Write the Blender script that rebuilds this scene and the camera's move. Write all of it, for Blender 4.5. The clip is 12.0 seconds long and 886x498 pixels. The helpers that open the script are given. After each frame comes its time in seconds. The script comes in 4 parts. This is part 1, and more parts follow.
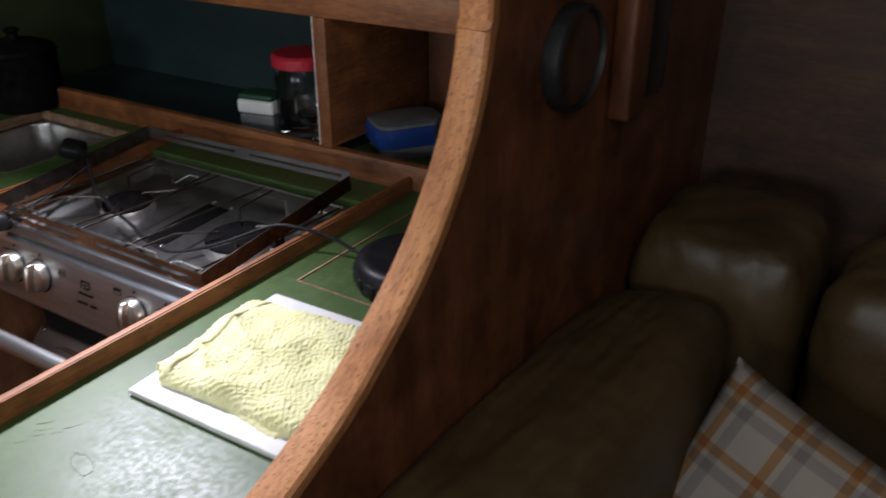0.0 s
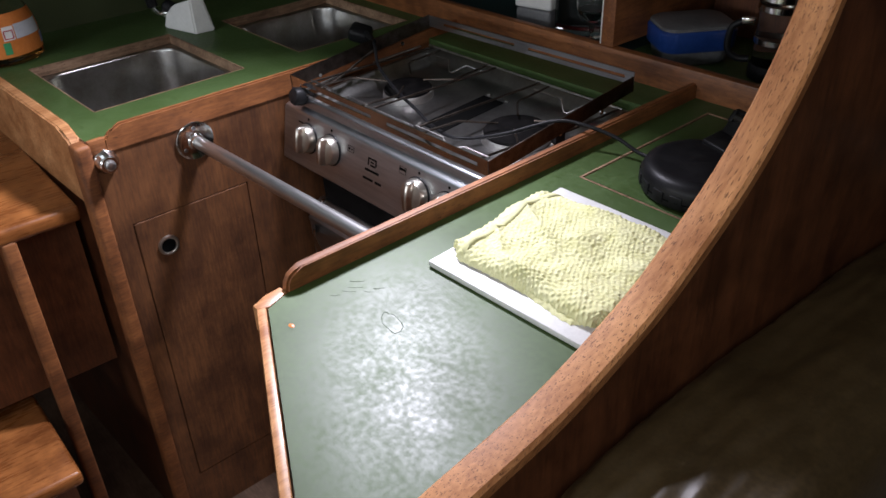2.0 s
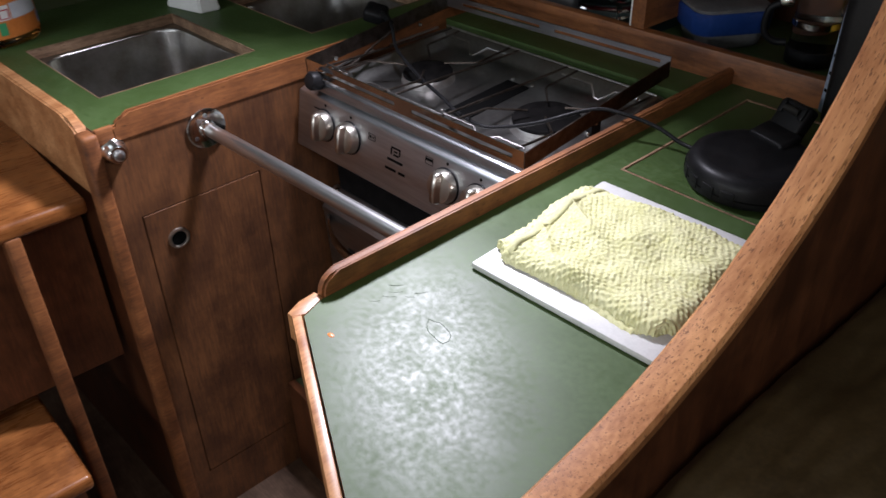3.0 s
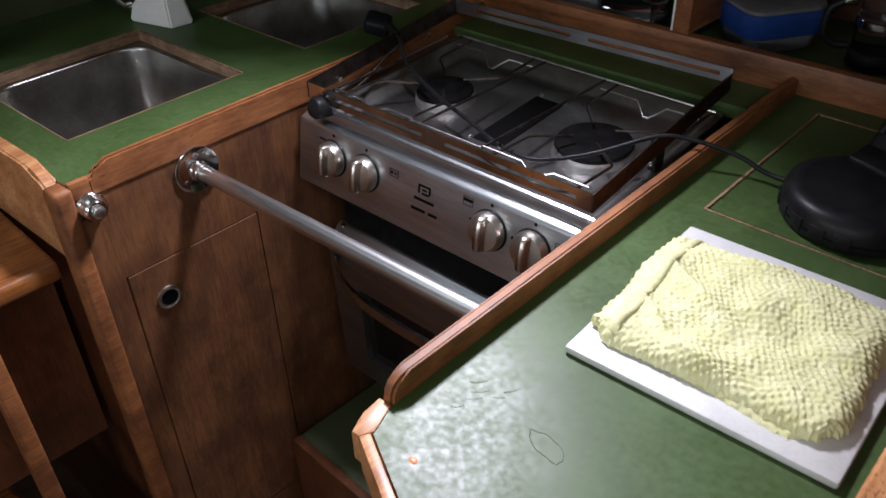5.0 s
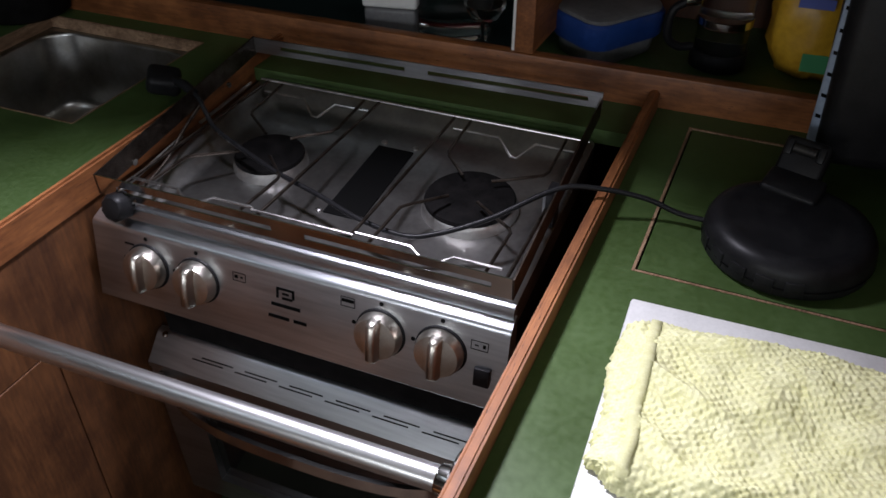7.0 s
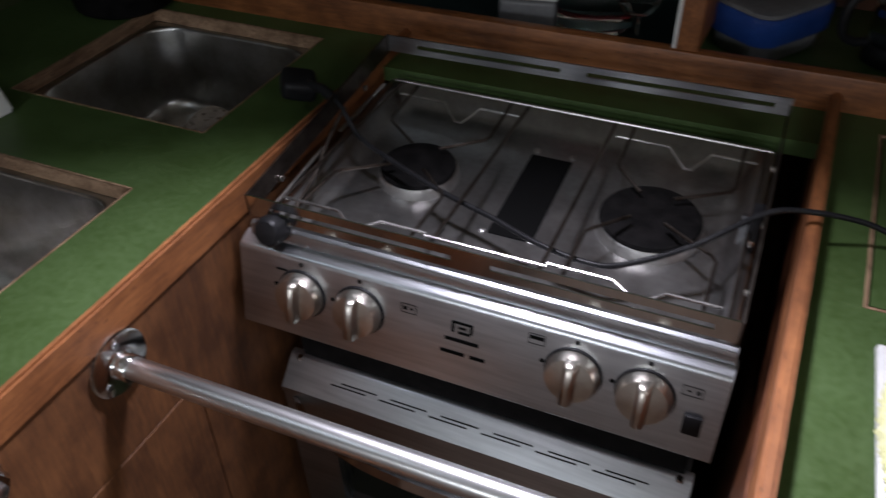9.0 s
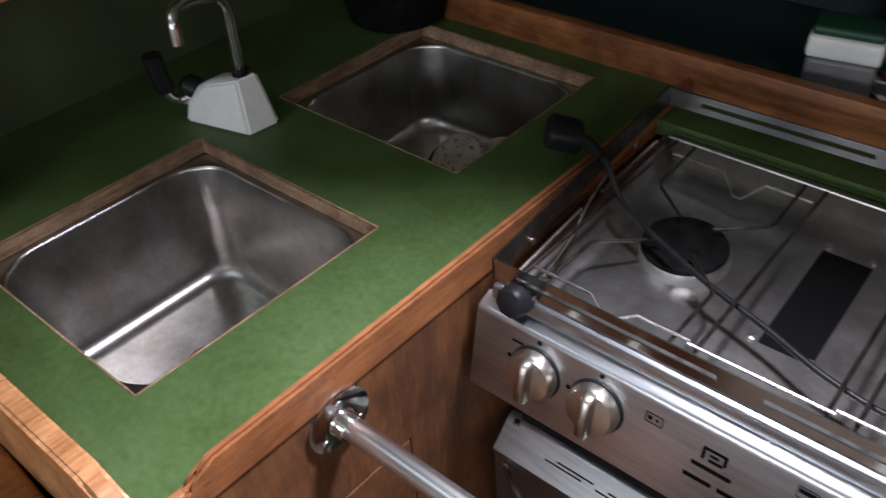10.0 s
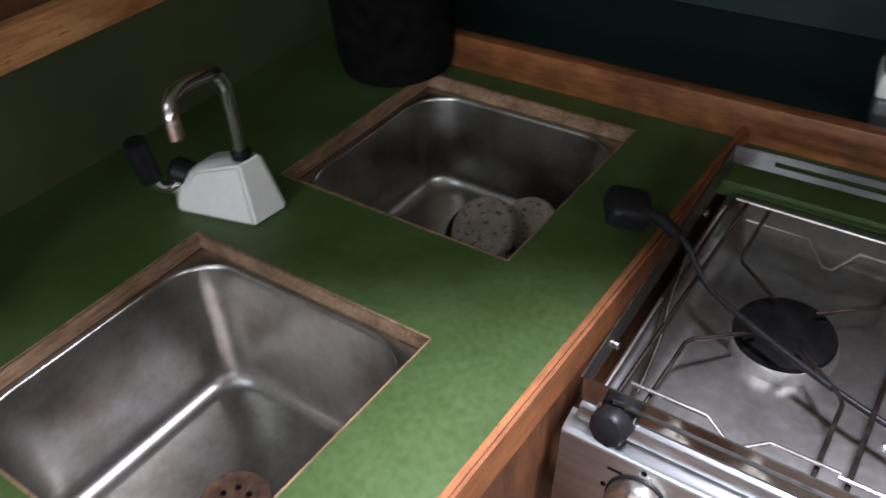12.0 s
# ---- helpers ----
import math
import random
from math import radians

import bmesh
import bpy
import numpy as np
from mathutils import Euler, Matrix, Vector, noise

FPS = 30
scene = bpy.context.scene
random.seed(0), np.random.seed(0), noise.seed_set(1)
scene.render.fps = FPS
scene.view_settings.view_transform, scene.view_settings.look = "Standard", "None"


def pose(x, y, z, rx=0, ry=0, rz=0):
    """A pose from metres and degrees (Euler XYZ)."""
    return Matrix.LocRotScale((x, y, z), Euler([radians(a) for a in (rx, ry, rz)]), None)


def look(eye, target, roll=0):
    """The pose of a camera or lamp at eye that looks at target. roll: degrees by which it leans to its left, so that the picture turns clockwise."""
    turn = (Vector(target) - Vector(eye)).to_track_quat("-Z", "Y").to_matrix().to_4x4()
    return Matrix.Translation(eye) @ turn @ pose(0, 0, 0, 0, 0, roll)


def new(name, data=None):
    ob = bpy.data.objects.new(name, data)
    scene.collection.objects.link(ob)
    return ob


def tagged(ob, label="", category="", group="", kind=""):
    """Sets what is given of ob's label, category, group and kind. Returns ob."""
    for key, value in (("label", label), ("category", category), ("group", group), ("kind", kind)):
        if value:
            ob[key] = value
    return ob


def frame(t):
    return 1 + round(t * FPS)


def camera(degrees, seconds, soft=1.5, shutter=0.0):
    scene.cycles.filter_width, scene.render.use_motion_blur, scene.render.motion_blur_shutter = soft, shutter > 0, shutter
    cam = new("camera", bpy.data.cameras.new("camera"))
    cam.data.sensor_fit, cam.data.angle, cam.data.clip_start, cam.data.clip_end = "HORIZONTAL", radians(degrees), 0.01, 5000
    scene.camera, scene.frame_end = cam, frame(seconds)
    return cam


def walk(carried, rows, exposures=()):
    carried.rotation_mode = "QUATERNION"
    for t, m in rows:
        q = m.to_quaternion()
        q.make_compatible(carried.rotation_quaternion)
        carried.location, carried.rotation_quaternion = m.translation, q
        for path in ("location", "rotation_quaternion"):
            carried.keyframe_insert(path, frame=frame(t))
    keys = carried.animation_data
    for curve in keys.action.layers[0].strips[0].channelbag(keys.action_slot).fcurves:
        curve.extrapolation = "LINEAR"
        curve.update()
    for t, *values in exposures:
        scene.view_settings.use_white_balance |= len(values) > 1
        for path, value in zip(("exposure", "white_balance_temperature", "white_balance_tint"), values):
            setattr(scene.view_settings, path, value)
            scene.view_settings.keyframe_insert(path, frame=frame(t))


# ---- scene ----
cam = camera(56.2, 12.0, shutter=0.4)
PATH = [
    (0, (1.326, -0.55, 1.472), (0.298, 0.904, 0.561), -0.2),
    (0.5, (1.274, -0.609, 1.477), (0.2, 0.761, 0.492), -0.2),
    (1, (1.25, -0.638, 1.464), (0.105, 0.632, 0.427), -0.7),
    (1.5, (1.25, -0.647, 1.462), (0.007, 0.49, 0.385), -1.5),
    (2, (1.25, -0.637, 1.456), (-0.058, 0.417, 0.37), -1.9),
    (2.5, (1.228, -0.632, 1.459), (-0.086, 0.387, 0.348), -1.8),
    (3, (1.156, -0.645, 1.449), (-0.103, 0.414, 0.313), -1.4),
    (3.2, (1.103, -0.65, 1.462), (-0.079, 0.432, 0.269), -1.5),
    (4.8, (0.937, -0.626, 1.432), (-0.208, 0.517, 0.256), -1.8),
    (5, (0.923, -0.607, 1.43), (-0.233, 0.528, 0.256), -1.7),
    (5.5, (0.891, -0.564, 1.429), (-0.285, 0.551, 0.257), -1.7),
    (6, (0.838, -0.535, 1.415), (-0.26, 0.665, 0.251), -1.3),
    (6.5, (0.761, -0.512, 1.415), (-0.135, 0.835, 0.239), -0.3),
    (6.7, (0.724, -0.505, 1.421), (-0.075, 0.886, 0.226), -0.1),
    (8.3, (0.509, -0.492, 1.421), (0.063, 0.996, 0.161), 0.2),
    (8.5, (0.501, -0.495, 1.419), (0.006, 0.974, 0.155), 0.0),
    (9, (0.471, -0.48, 1.416), (-0.22, 0.899, 0.143), -0.9),
    (9.5, (0.413, -0.435, 1.422), (-0.514, 0.789, 0.139), -2.3),
    (10, (0.37, -0.403, 1.431), (-0.721, 0.679, 0.15), -3.5),
    (10.5, (0.347, -0.375, 1.43), (-0.845, 0.587, 0.145), -4.2),
    (11, (0.327, -0.347, 1.425), (-0.92, 0.537, 0.135), -4.9),
    (11.5, (0.275, -0.35, 1.425), (-0.938, 0.587, 0.141), -5.0),
    (12, (0.184, -0.35, 1.426), (-0.809, 0.822, 0.145), -4.2),
]
walk(cam, [(t, look(eye, target, roll)) for t, eye, target, roll in PATH],
     [(0, 0.25), (0.5, 0.3), (2.5, 0.15), (5.5, -0.05), (8.5, -0.3), (9.5, 0.1), (10.5, 0.73), (11.5, 0.96), (12, 0.9)])

# ---------------------------------------------------------------- light
# One small ceiling lamp over the galley lights the place; a little dusk light falls in at the companionway.
world = bpy.data.worlds.new("dusk")
scene.world = world
world.use_nodes = True
wn = world.node_tree.nodes
sky = wn.new("ShaderNodeTexSky")
sky.sky_type, sky.sun_disc = "NISHITA", False
sky.sun_elevation, sky.sun_rotation = radians(8), radians(200)
world.node_tree.links.new(sky.outputs[0], wn["Background"].inputs[0])
wn["Background"].inputs[1].default_value = 0.10


def area_lamp(name, at, target, shape, size, size_y, energy, colour, spread=180):
    data = bpy.data.lights.new(name, "AREA")
    data.shape, data.size, data.size_y, data.energy, data.color, data.spread = shape, size, size_y, energy, colour, radians(spread)
    ob = new(name, data)
    ob.matrix_world = look(at, target)
    return ob


area_lamp("cabin_lamp", (0.17, 0.13, 1.53), (0.42, -0.56, 0.78), "DISK", 0.11, 0.11, 9.2, (0.95, 0.93, 1.10), 120)
# daylight at the companionway, and an unseen saloon hatch added as fill
area_lamp("companionway_daylight", (-0.47, -0.8, 1.96), (-0.47, -0.8, 0), "RECTANGLE", 0.5, 0.55, 1.3, (0.8, 0.89, 1.0))
area_lamp("saloon_hatch_fill", (1.7, -0.8, 1.96), (1.7, -0.8, 0), "RECTANGLE", 0.5, 0.5, 5.6, (0.9, 0.92, 1.0))
# two unseen portlights added across the cabin to brighten the cooker's steel
area_lamp("portlight_fill", (0.1, -1.87, 1.47), (0.1, 0, 1.3), "RECTANGLE", 0.56, 0.26, 5.8, (0.84, 0.9, 1.0))
area_lamp("portlight_fill", (1.2, -1.87, 1.47), (1.2, 0, 1.3), "RECTANGLE", 0.56, 0.26, 5.8, (0.84, 0.9, 1.0))


# ---------------------------------------------------------------- materials
def material(name, base, rough=0.5, metal=0.0, spec=0.5, coat=0.0):
    m = bpy.data.materials.new(name)
    m.use_nodes = True
    b = m.node_tree.nodes["Principled BSDF"]
    b.inputs["Base Color"].default_value = (*base, 1)
    b.inputs["Roughness"].default_value = rough
    b.inputs["Metallic"].default_value = metal
    b.inputs["Specular IOR Level"].default_value = spec
    b.inputs["Coat Weight"].default_value = coat
    b.inputs["Coat Roughness"].default_value = 0.2
    return m


def textured(name, dark, light, scale, stretch=(1, 1, 1), rough=(0.4, 0.55), metal=0.0, bump=0.1, fine=8.0, fine_mix=0.35,
             coat=0.0, low=0.35, high=0.65, distance=0.001, spots=None, turn=0, patina=None):
    """Two scales of noise: broad tone and fine grain, both on the colour, the gloss and the relief."""
    m = material(name, light, rough[0], metal, coat=coat)
    nt = m.node_tree
    n, ln = nt.nodes, nt.links.new
    b = n["Principled BSDF"]
    tc, mp = n.new("ShaderNodeTexCoord"), n.new("ShaderNodeMapping")
    mp.inputs["Scale"].default_value = stretch
    tm = n.new("ShaderNodeMapping")
    tm.inputs["Rotation"].default_value = (radians(turn), 0, 0)
    ln(tc.outputs["Object"], tm.inputs["Vector"])
    ln(tm.outputs[0], mp.inputs["Vector"])
    broad, grain = n.new("ShaderNodeTexNoise"), n.new("ShaderNodeTexNoise")
    broad.inputs["Scale"].default_value, broad.inputs["Detail"].default_value = scale, 5
    grain.inputs["Scale"].default_value, grain.inputs["Detail"].default_value = scale * fine, 6
    for x in (broad, grain):
        ln(mp.outputs[0], x.inputs["Vector"])
    mix = n.new("ShaderNodeMix")
    mix.inputs[0].default_value = fine_mix
    ln(broad.outputs["Fac"], mix.inputs[2])
    ln(grain.outputs["Fac"], mix.inputs[3])
    ramp = n.new("ShaderNodeValToRGB")
    ramp.color_ramp.elements[0].position, ramp.color_ramp.elements[1].position = low, high
    ramp.color_ramp.elements[0].color, ramp.color_ramp.elements[1].color = (*dark, 1), (*light, 1)
    ln(mix.outputs[0], ramp.inputs[0])
    out = ramp.outputs[0]
    if spots:
        colour, spot_scale, threshold = spots
        sp = n.new("ShaderNodeTexNoise")
        sp.inputs["Scale"].default_value, sp.inputs["Detail"].default_value = spot_scale, 2
        ln(mp.outputs[0], sp.inputs["Vector"])
        sr = n.new("ShaderNodeValToRGB")
        sr.color_ramp.elements[0].position, sr.color_ramp.elements[1].position = threshold, threshold + 0.05
        ln(sp.outputs["Fac"], sr.inputs[0])
        mc = n.new("ShaderNodeMix")
        mc.data_type = "RGBA"
        mc.inputs[7].default_value = (*colour, 1)
        ln(sr.outputs[0], mc.inputs[0])
        ln(out, mc.inputs[6])
        out = mc.outputs[2]
    if patina:
        pn, pr, pm = n.new("ShaderNodeTexNoise"), n.new("ShaderNodeValToRGB"), n.new("ShaderNodeMix")
        pn.inputs["Scale"].default_value, pn.inputs["Detail"].default_value, pn.inputs["Roughness"].default_value = patina[0], 6, 0.65
        ln(tc.outputs["Object"], pn.inputs["Vector"])
        pr.color_ramp.elements[0].position, pr.color_ramp.elements[1].position = 0.36, 0.62
        pr.color_ramp.elements[0].color, pr.color_ramp.elements[1].color = (*patina[1], 1), (1, 1, 1, 1)
        ln(pn.outputs["Fac"], pr.inputs[0])
        pm.data_type, pm.blend_type = "RGBA", "MULTIPLY"
        pm.inputs[0].default_value = 1.0
        ln(out, pm.inputs[6])
        ln(pr.outputs[0], pm.inputs[7])
        out = pm.outputs[2]
    ln(out, b.inputs["Base Color"])
    mr = n.new("ShaderNodeMapRange")
    mr.inputs[3].default_value, mr.inputs[4].default_value = rough
    ln(mix.outputs[0], mr.inputs[0])
    ln(mr.outputs[0], b.inputs["Roughness"])
    bp = n.new("ShaderNodeBump")
    bp.inputs["Strength"].default_value, bp.inputs["Distance"].default_value = bump, distance
    ln(mix.outputs[0], bp.inputs["Height"])
    ln(bp.outputs[0], b.inputs["Normal"])
    return m


def wood(name, dark, light, along="y", rough=(0.42, 0.58), coat=0.03, spots=0.64, turn=0, worn=(0.5, 0.46, 0.44)):
    st = {"x": (0.12, 1, 1), "y": (1, 0.12, 1), "z": (1, 1, 0.12)}[along]
    pore = tuple(c * 0.55 for c in dark)
    return textured(name, dark, light, 34, st, rough, bump=0.25, fine=7, fine_mix=0.52, coat=coat, low=0.38, high=0.62,
                    distance=0.0008, spots=(pore, 640, spots + 0.025), turn=turn, patina=(11, worn))


TRIM_Y = wood("oiled_teak_trim_y", (0.2, 0.07, 0.022), (0.36, 0.135, 0.043), "y", (0.5, 0.68), 0.0)
TRIM_X = wood("oiled_teak_trim_x", (0.2, 0.07, 0.022), (0.36, 0.135, 0.043), "x")
PALE_TRIM = wood("worn_and_lit_pale_trim", (0.34, 0.14, 0.05), (0.62, 0.32, 0.14), "y", (0.38, 0.52), 0.1, 0.64, 0, (0.7, 0.62, 0.55))
SWEPT_TRIM = wood("worn_swept_trim", (0.42, 0.165, 0.055), (0.66, 0.31, 0.12), "y", (0.4, 0.56), 0.05, 0.575, -48, (0.78, 0.72, 0.68))
PANEL_Z = wood("varnished_panel_z", (0.118, 0.045, 0.016), (0.215, 0.085, 0.028), "z", (0.58, 0.74), 0.0, 0.7)
PANEL_DARK = wood("varnished_panel_dark", (0.10, 0.034, 0.014), (0.18, 0.062, 0.023), "z", (0.35, 0.5), 0.15, 0.7)
TREAD = wood("varnished_tread", (0.24, 0.08, 0.022), (0.42, 0.16, 0.046), "y", (0.22, 0.34), 0.4, 0.66)
RAW_EDGE = wood("raw_plywood_edge", (0.2, 0.115, 0.062), (0.46, 0.30, 0.185), "y", (0.6, 0.75), 0.0, 0.6)
GREEN = textured("green_laminate", (0.050, 0.088, 0.025), (0.069, 0.116, 0.038), 24, rough=(0.34, 0.58), bump=0.009, fine=6, fine_mix=0.6, distance=0.0006, patina=(7, (0.72, 0.74, 0.62)))
GREEN.node_tree.nodes["Principled BSDF"].inputs["Specular IOR Level"].default_value = 0.38
for node in GREEN.node_tree.nodes:
    if node.type == "MAP_RANGE":
        node.inputs[1].default_value, node.inputs[2].default_value = 0.28, 0.7
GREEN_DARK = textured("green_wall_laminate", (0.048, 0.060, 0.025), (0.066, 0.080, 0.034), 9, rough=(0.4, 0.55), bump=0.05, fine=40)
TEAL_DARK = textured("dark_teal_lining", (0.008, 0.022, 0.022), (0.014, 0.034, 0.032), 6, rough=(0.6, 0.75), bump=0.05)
STEEL = textured("brushed_steel", (0.42, 0.44, 0.46), (0.58, 0.60, 0.62), 30, (0.05, 1, 1), (0.24, 0.36), 1.0, 0.06, 8, 0.5, distance=0.0003)
STEEL_BOWL = textured("satin_steel_bowl", (0.44, 0.44, 0.43), (0.57, 0.565, 0.55), 12, (1, 1, 1), (0.27, 0.34), 1.0, 0.0, 14, 0.4, distance=0.0003, patina=(16, (0.68, 0.64, 0.57)))
STEEL_HOB = textured("stained_hob_steel", (0.29, 0.285, 0.275), (0.4, 0.395, 0.385), 22, (1, 1, 1), (0.29, 0.4), 1.0, 0.01, 6, 0.4, distance=0.0004)
CHROME = textured("polished_steel", (0.62, 0.62, 0.61), (0.74, 0.74, 0.72), 25, rough=(0.1, 0.2), metal=1.0, bump=0.02)
BURNER = textured("matt_burner_metal", (0.55, 0.54, 0.52), (0.7, 0.69, 0.67), 40, rough=(0.34, 0.46), metal=1.0, bump=0.03)
SATIN = textured("satin_rail_steel", (0.6, 0.6, 0.6), (0.72, 0.72, 0.71), 30, (0.05, 1, 1), (0.26, 0.36), 1.0, 0.02)
KNOB = textured("warm_satin_metal", (0.5, 0.46, 0.4), (0.62, 0.58, 0.52), 60, rough=(0.25, 0.36), metal=1.0, bump=0.05)
BLACK = textured("black_plastic", (0.007, 0.007, 0.008), (0.014, 0.014, 0.015), 40, rough=(0.33, 0.48), bump=0.05)
GRID_STEEL = textured("bright_grid_steel", (0.36, 0.35, 0.34), (0.6, 0.59, 0.57), 60, rough=(0.24, 0.36), metal=1.0, bump=0.08)
WIRE = textured("dull_wire", (0.07, 0.055, 0.045), (0.17, 0.145, 0.125), 60, rough=(0.3, 0.45), metal=1.0, bump=0.1)
ENAMEL = textured("black_enamel", (0.004, 0.004, 0.004), (0.012, 0.011, 0.011), 50, rough=(0.4, 0.65), bump=0.15)
DARK_BOX = textured("dark_oven_sheet", (0.02, 0.019, 0.018), (0.045, 0.042, 0.04), 20, rough=(0.45, 0.6), metal=0.6, bump=0.05)
OVEN_GLASS = material("oven_glass", (0.006, 0.006, 0.006), 0.08)
WHITE = textured("white_plastic", (0.70, 0.70, 0.67), (0.8, 0.8, 0.77), 20, rough=(0.35, 0.5), bump=0.03)
BOARD = textured("white_cutting_board", (0.6, 0.6, 0.58), (0.72, 0.72, 0.70), 30, rough=(0.4, 0.55), bump=0.1, fine=10)
TOWEL = textured("pale_lime_waffle_cloth", (0.62, 0.61, 0.29), (0.77, 0.76, 0.46), 60, rough=(0.9, 1.0), bump=0.5, fine=8, fine_mix=0.5, distance=0.001)
HEM = textured("lime_hem_tape", (0.55, 0.54, 0.27), (0.66, 0.65, 0.38), 120, rough=(0.85, 0.95), bump=0.3, fine=6, distance=0.0005)
LEATHER = textured("dark_olive_leather", (0.036, 0.022, 0.008), (0.078, 0.05, 0.019), 7, rough=(0.37, 0.56), bump=0.35, fine=30, fine_mix=0.4, distance=0.0015)
INK = material("dark_print", (0.007, 0.007, 0.007), 0.75, spec=0.0)
for m, level in ((ENAMEL, 0.05), (BLACK, 0.18)):
    m.node_tree.nodes["Principled BSDF"].inputs["Specular IOR Level"].default_value = level
HULL = wood("dark_hull_lining", (0.05, 0.024, 0.012), (0.09, 0.042, 0.02), "x", (0.5, 0.65), 0.0, 0.7)
CEIL = textured("cream_deckhead", (0.55, 0.52, 0.46), (0.65, 0.62, 0.56), 5, rough=(0.6, 0.75), bump=0.05)
SOLE = wood("cabin_sole_wood", (0.10, 0.06, 0.035), (0.18, 0.11, 0.07), "x", (0.4, 0.55), 0.1, 0.66)
RUST = textured("rusty_drain", (0.08, 0.04, 0.025), (0.2, 0.12, 0.08), 80, rough=(0.5, 0.7), metal=0.6, bump=0.2)
BLUE = textured("blue_plastic", (0.009, 0.036, 0.17), (0.016, 0.055, 0.23), 20, rough=(0.35, 0.5), bump=0.03)
CLOUDY = textured("cloudy_plastic", (0.11, 0.11, 0.115), (0.18, 0.18, 0.18), 20, rough=(0.35, 0.5), bump=0.03)
RED = textured("red_plastic", (0.4, 0.015, 0.03), (0.55, 0.025, 0.045), 20, rough=(0.35, 0.5), bump=0.03)
YELLOW = textured("yellow_foil", (0.5, 0.27, 0.02), (0.75, 0.45, 0.04), 14, rough=(0.3, 0.5), bump=0.3, distance=0.004)
ORANGE = textured("orange_label", (0.55, 0.16, 0.03), (0.7, 0.23, 0.05), 14, rough=(0.35, 0.5), bump=0.03)
PALE_LABEL = textured("pale_label", (0.5, 0.52, 0.56), (0.62, 0.64, 0.68), 60, rough=(0.4, 0.5), bump=0.03)
BARCODE = material("blue_bars", (0.12, 0.16, 0.5), 0.5)
DARKLID = material("dark_green_plastic", (0.012, 0.06, 0.03), 0.5)
LEAFGREEN = material("green_patch", (0.05, 0.3, 0.12), 0.5)
BEIGE = textured("beige_scrubber", (0.35, 0.29, 0.24), (0.55, 0.47, 0.4), 40, rough=(0.8, 0.95), bump=0.4, fine=6, spots=((0.12, 0.09, 0.07), 170, 0.60))
GAUGE = textured("milky_gauge", (0.22, 0.27, 0.36), (0.3, 0.36, 0.46), 30, rough=(0.3, 0.4), bump=0.02)


def glass(name, tint, rough=0.03):
    m = material(name, tint, rough)
    m.node_tree.nodes["Principled BSDF"].inputs["Transmission Weight"].default_value = 1.0
    m.node_tree.nodes["Principled BSDF"].inputs["IOR"].default_value = 1.35
    return m


GLASS = glass("clear_glass", (0.93, 0.95, 0.94))
AMBER = glass("amber_soap", (0.85, 0.35, 0.08), 0.05)


def plaid():
    m = material("plaid_cloth", (0.4, 0.37, 0.33), 0.9)
    nt = m.node_tree
    n, ln = nt.nodes, nt.links.new
    tc, sep = n.new("ShaderNodeTexCoord"), n.new("ShaderNodeSeparateXYZ")
    ln(tc.outputs["Object"], sep.inputs[0])
    colour = None
    for axis in (0, 1):
        w = n.new("ShaderNodeMath")
        w.operation = "MULTIPLY"
        w.inputs[1].default_value = 13.0
        ln(sep.outputs[axis], w.inputs[0])
        f = n.new("ShaderNodeMath")
        f.operation = "FRACT"
        ln(w.outputs[0], f.inputs[0])
        r = n.new("ShaderNodeValToRGB")
        r.color_ramp.interpolation = "CONSTANT"
        e = r.color_ramp.elements
        e[0].position, e[0].color = 0.0, (0.5, 0.465, 0.42, 1)
        e[1].position, e[1].color = 0.5, (0.36, 0.33, 0.31, 1)
        for p, c in ((0.68, (0.5, 0.465, 0.42, 1)), (0.78, (0.42, 0.25, 0.12, 1)), (0.93, (0.5, 0.465, 0.42, 1))):
            x = e.new(p)
            x.color = c
        ln(f.outputs[0], r.inputs[0])
        if colour is None:
            colour = r.outputs[0]
        else:
            mx = n.new("ShaderNodeMix")
            mx.data_type, mx.blend_type = "RGBA", "MULTIPLY"
            mx.inputs[0].default_value = 1.0
            ln(colour, mx.inputs[6])
            ln(r.outputs[0], mx.inputs[7])
            colour = mx.outputs[2]
    ln(colour, n["Principled BSDF"].inputs["Base Color"])
    ns, bp = n.new("ShaderNodeTexNoise"), n.new("ShaderNodeBump")
    ns.inputs["Scale"].default_value, bp.inputs["Strength"].default_value, bp.inputs["Distance"].default_value = 500, 0.4, 0.001
    ln(ns.outputs["Fac"], bp.inputs["Height"])
    ln(bp.outputs[0], n["Principled BSDF"].inputs["Normal"])
    return m


PLAID = plaid()


# ---------------------------------------------------------------- mesh helpers
def box(x0, x1, y0, y1, z0, z1, bevel=0.0, segments=2, bm=None):
    bm = bm or bmesh.new()
    vs = [bm.verts.new((x, y, z)) for z in (z0, z1) for y in (y0, y1) for x in (x0, x1)]
    fs = [bm.faces.new([vs[i] for i in q]) for q in ((0, 2, 3, 1), (4, 5, 7, 6), (0, 1, 5, 4), (2, 6, 7, 3), (0, 4, 6, 2), (1, 3, 7, 5))]
    if bevel:
        edges = list({e for f in fs for e in f.edges})
        bmesh.ops.bevel(bm, geom=edges, offset=bevel, segments=segments, profile=0.5, affect="EDGES")
    return bm


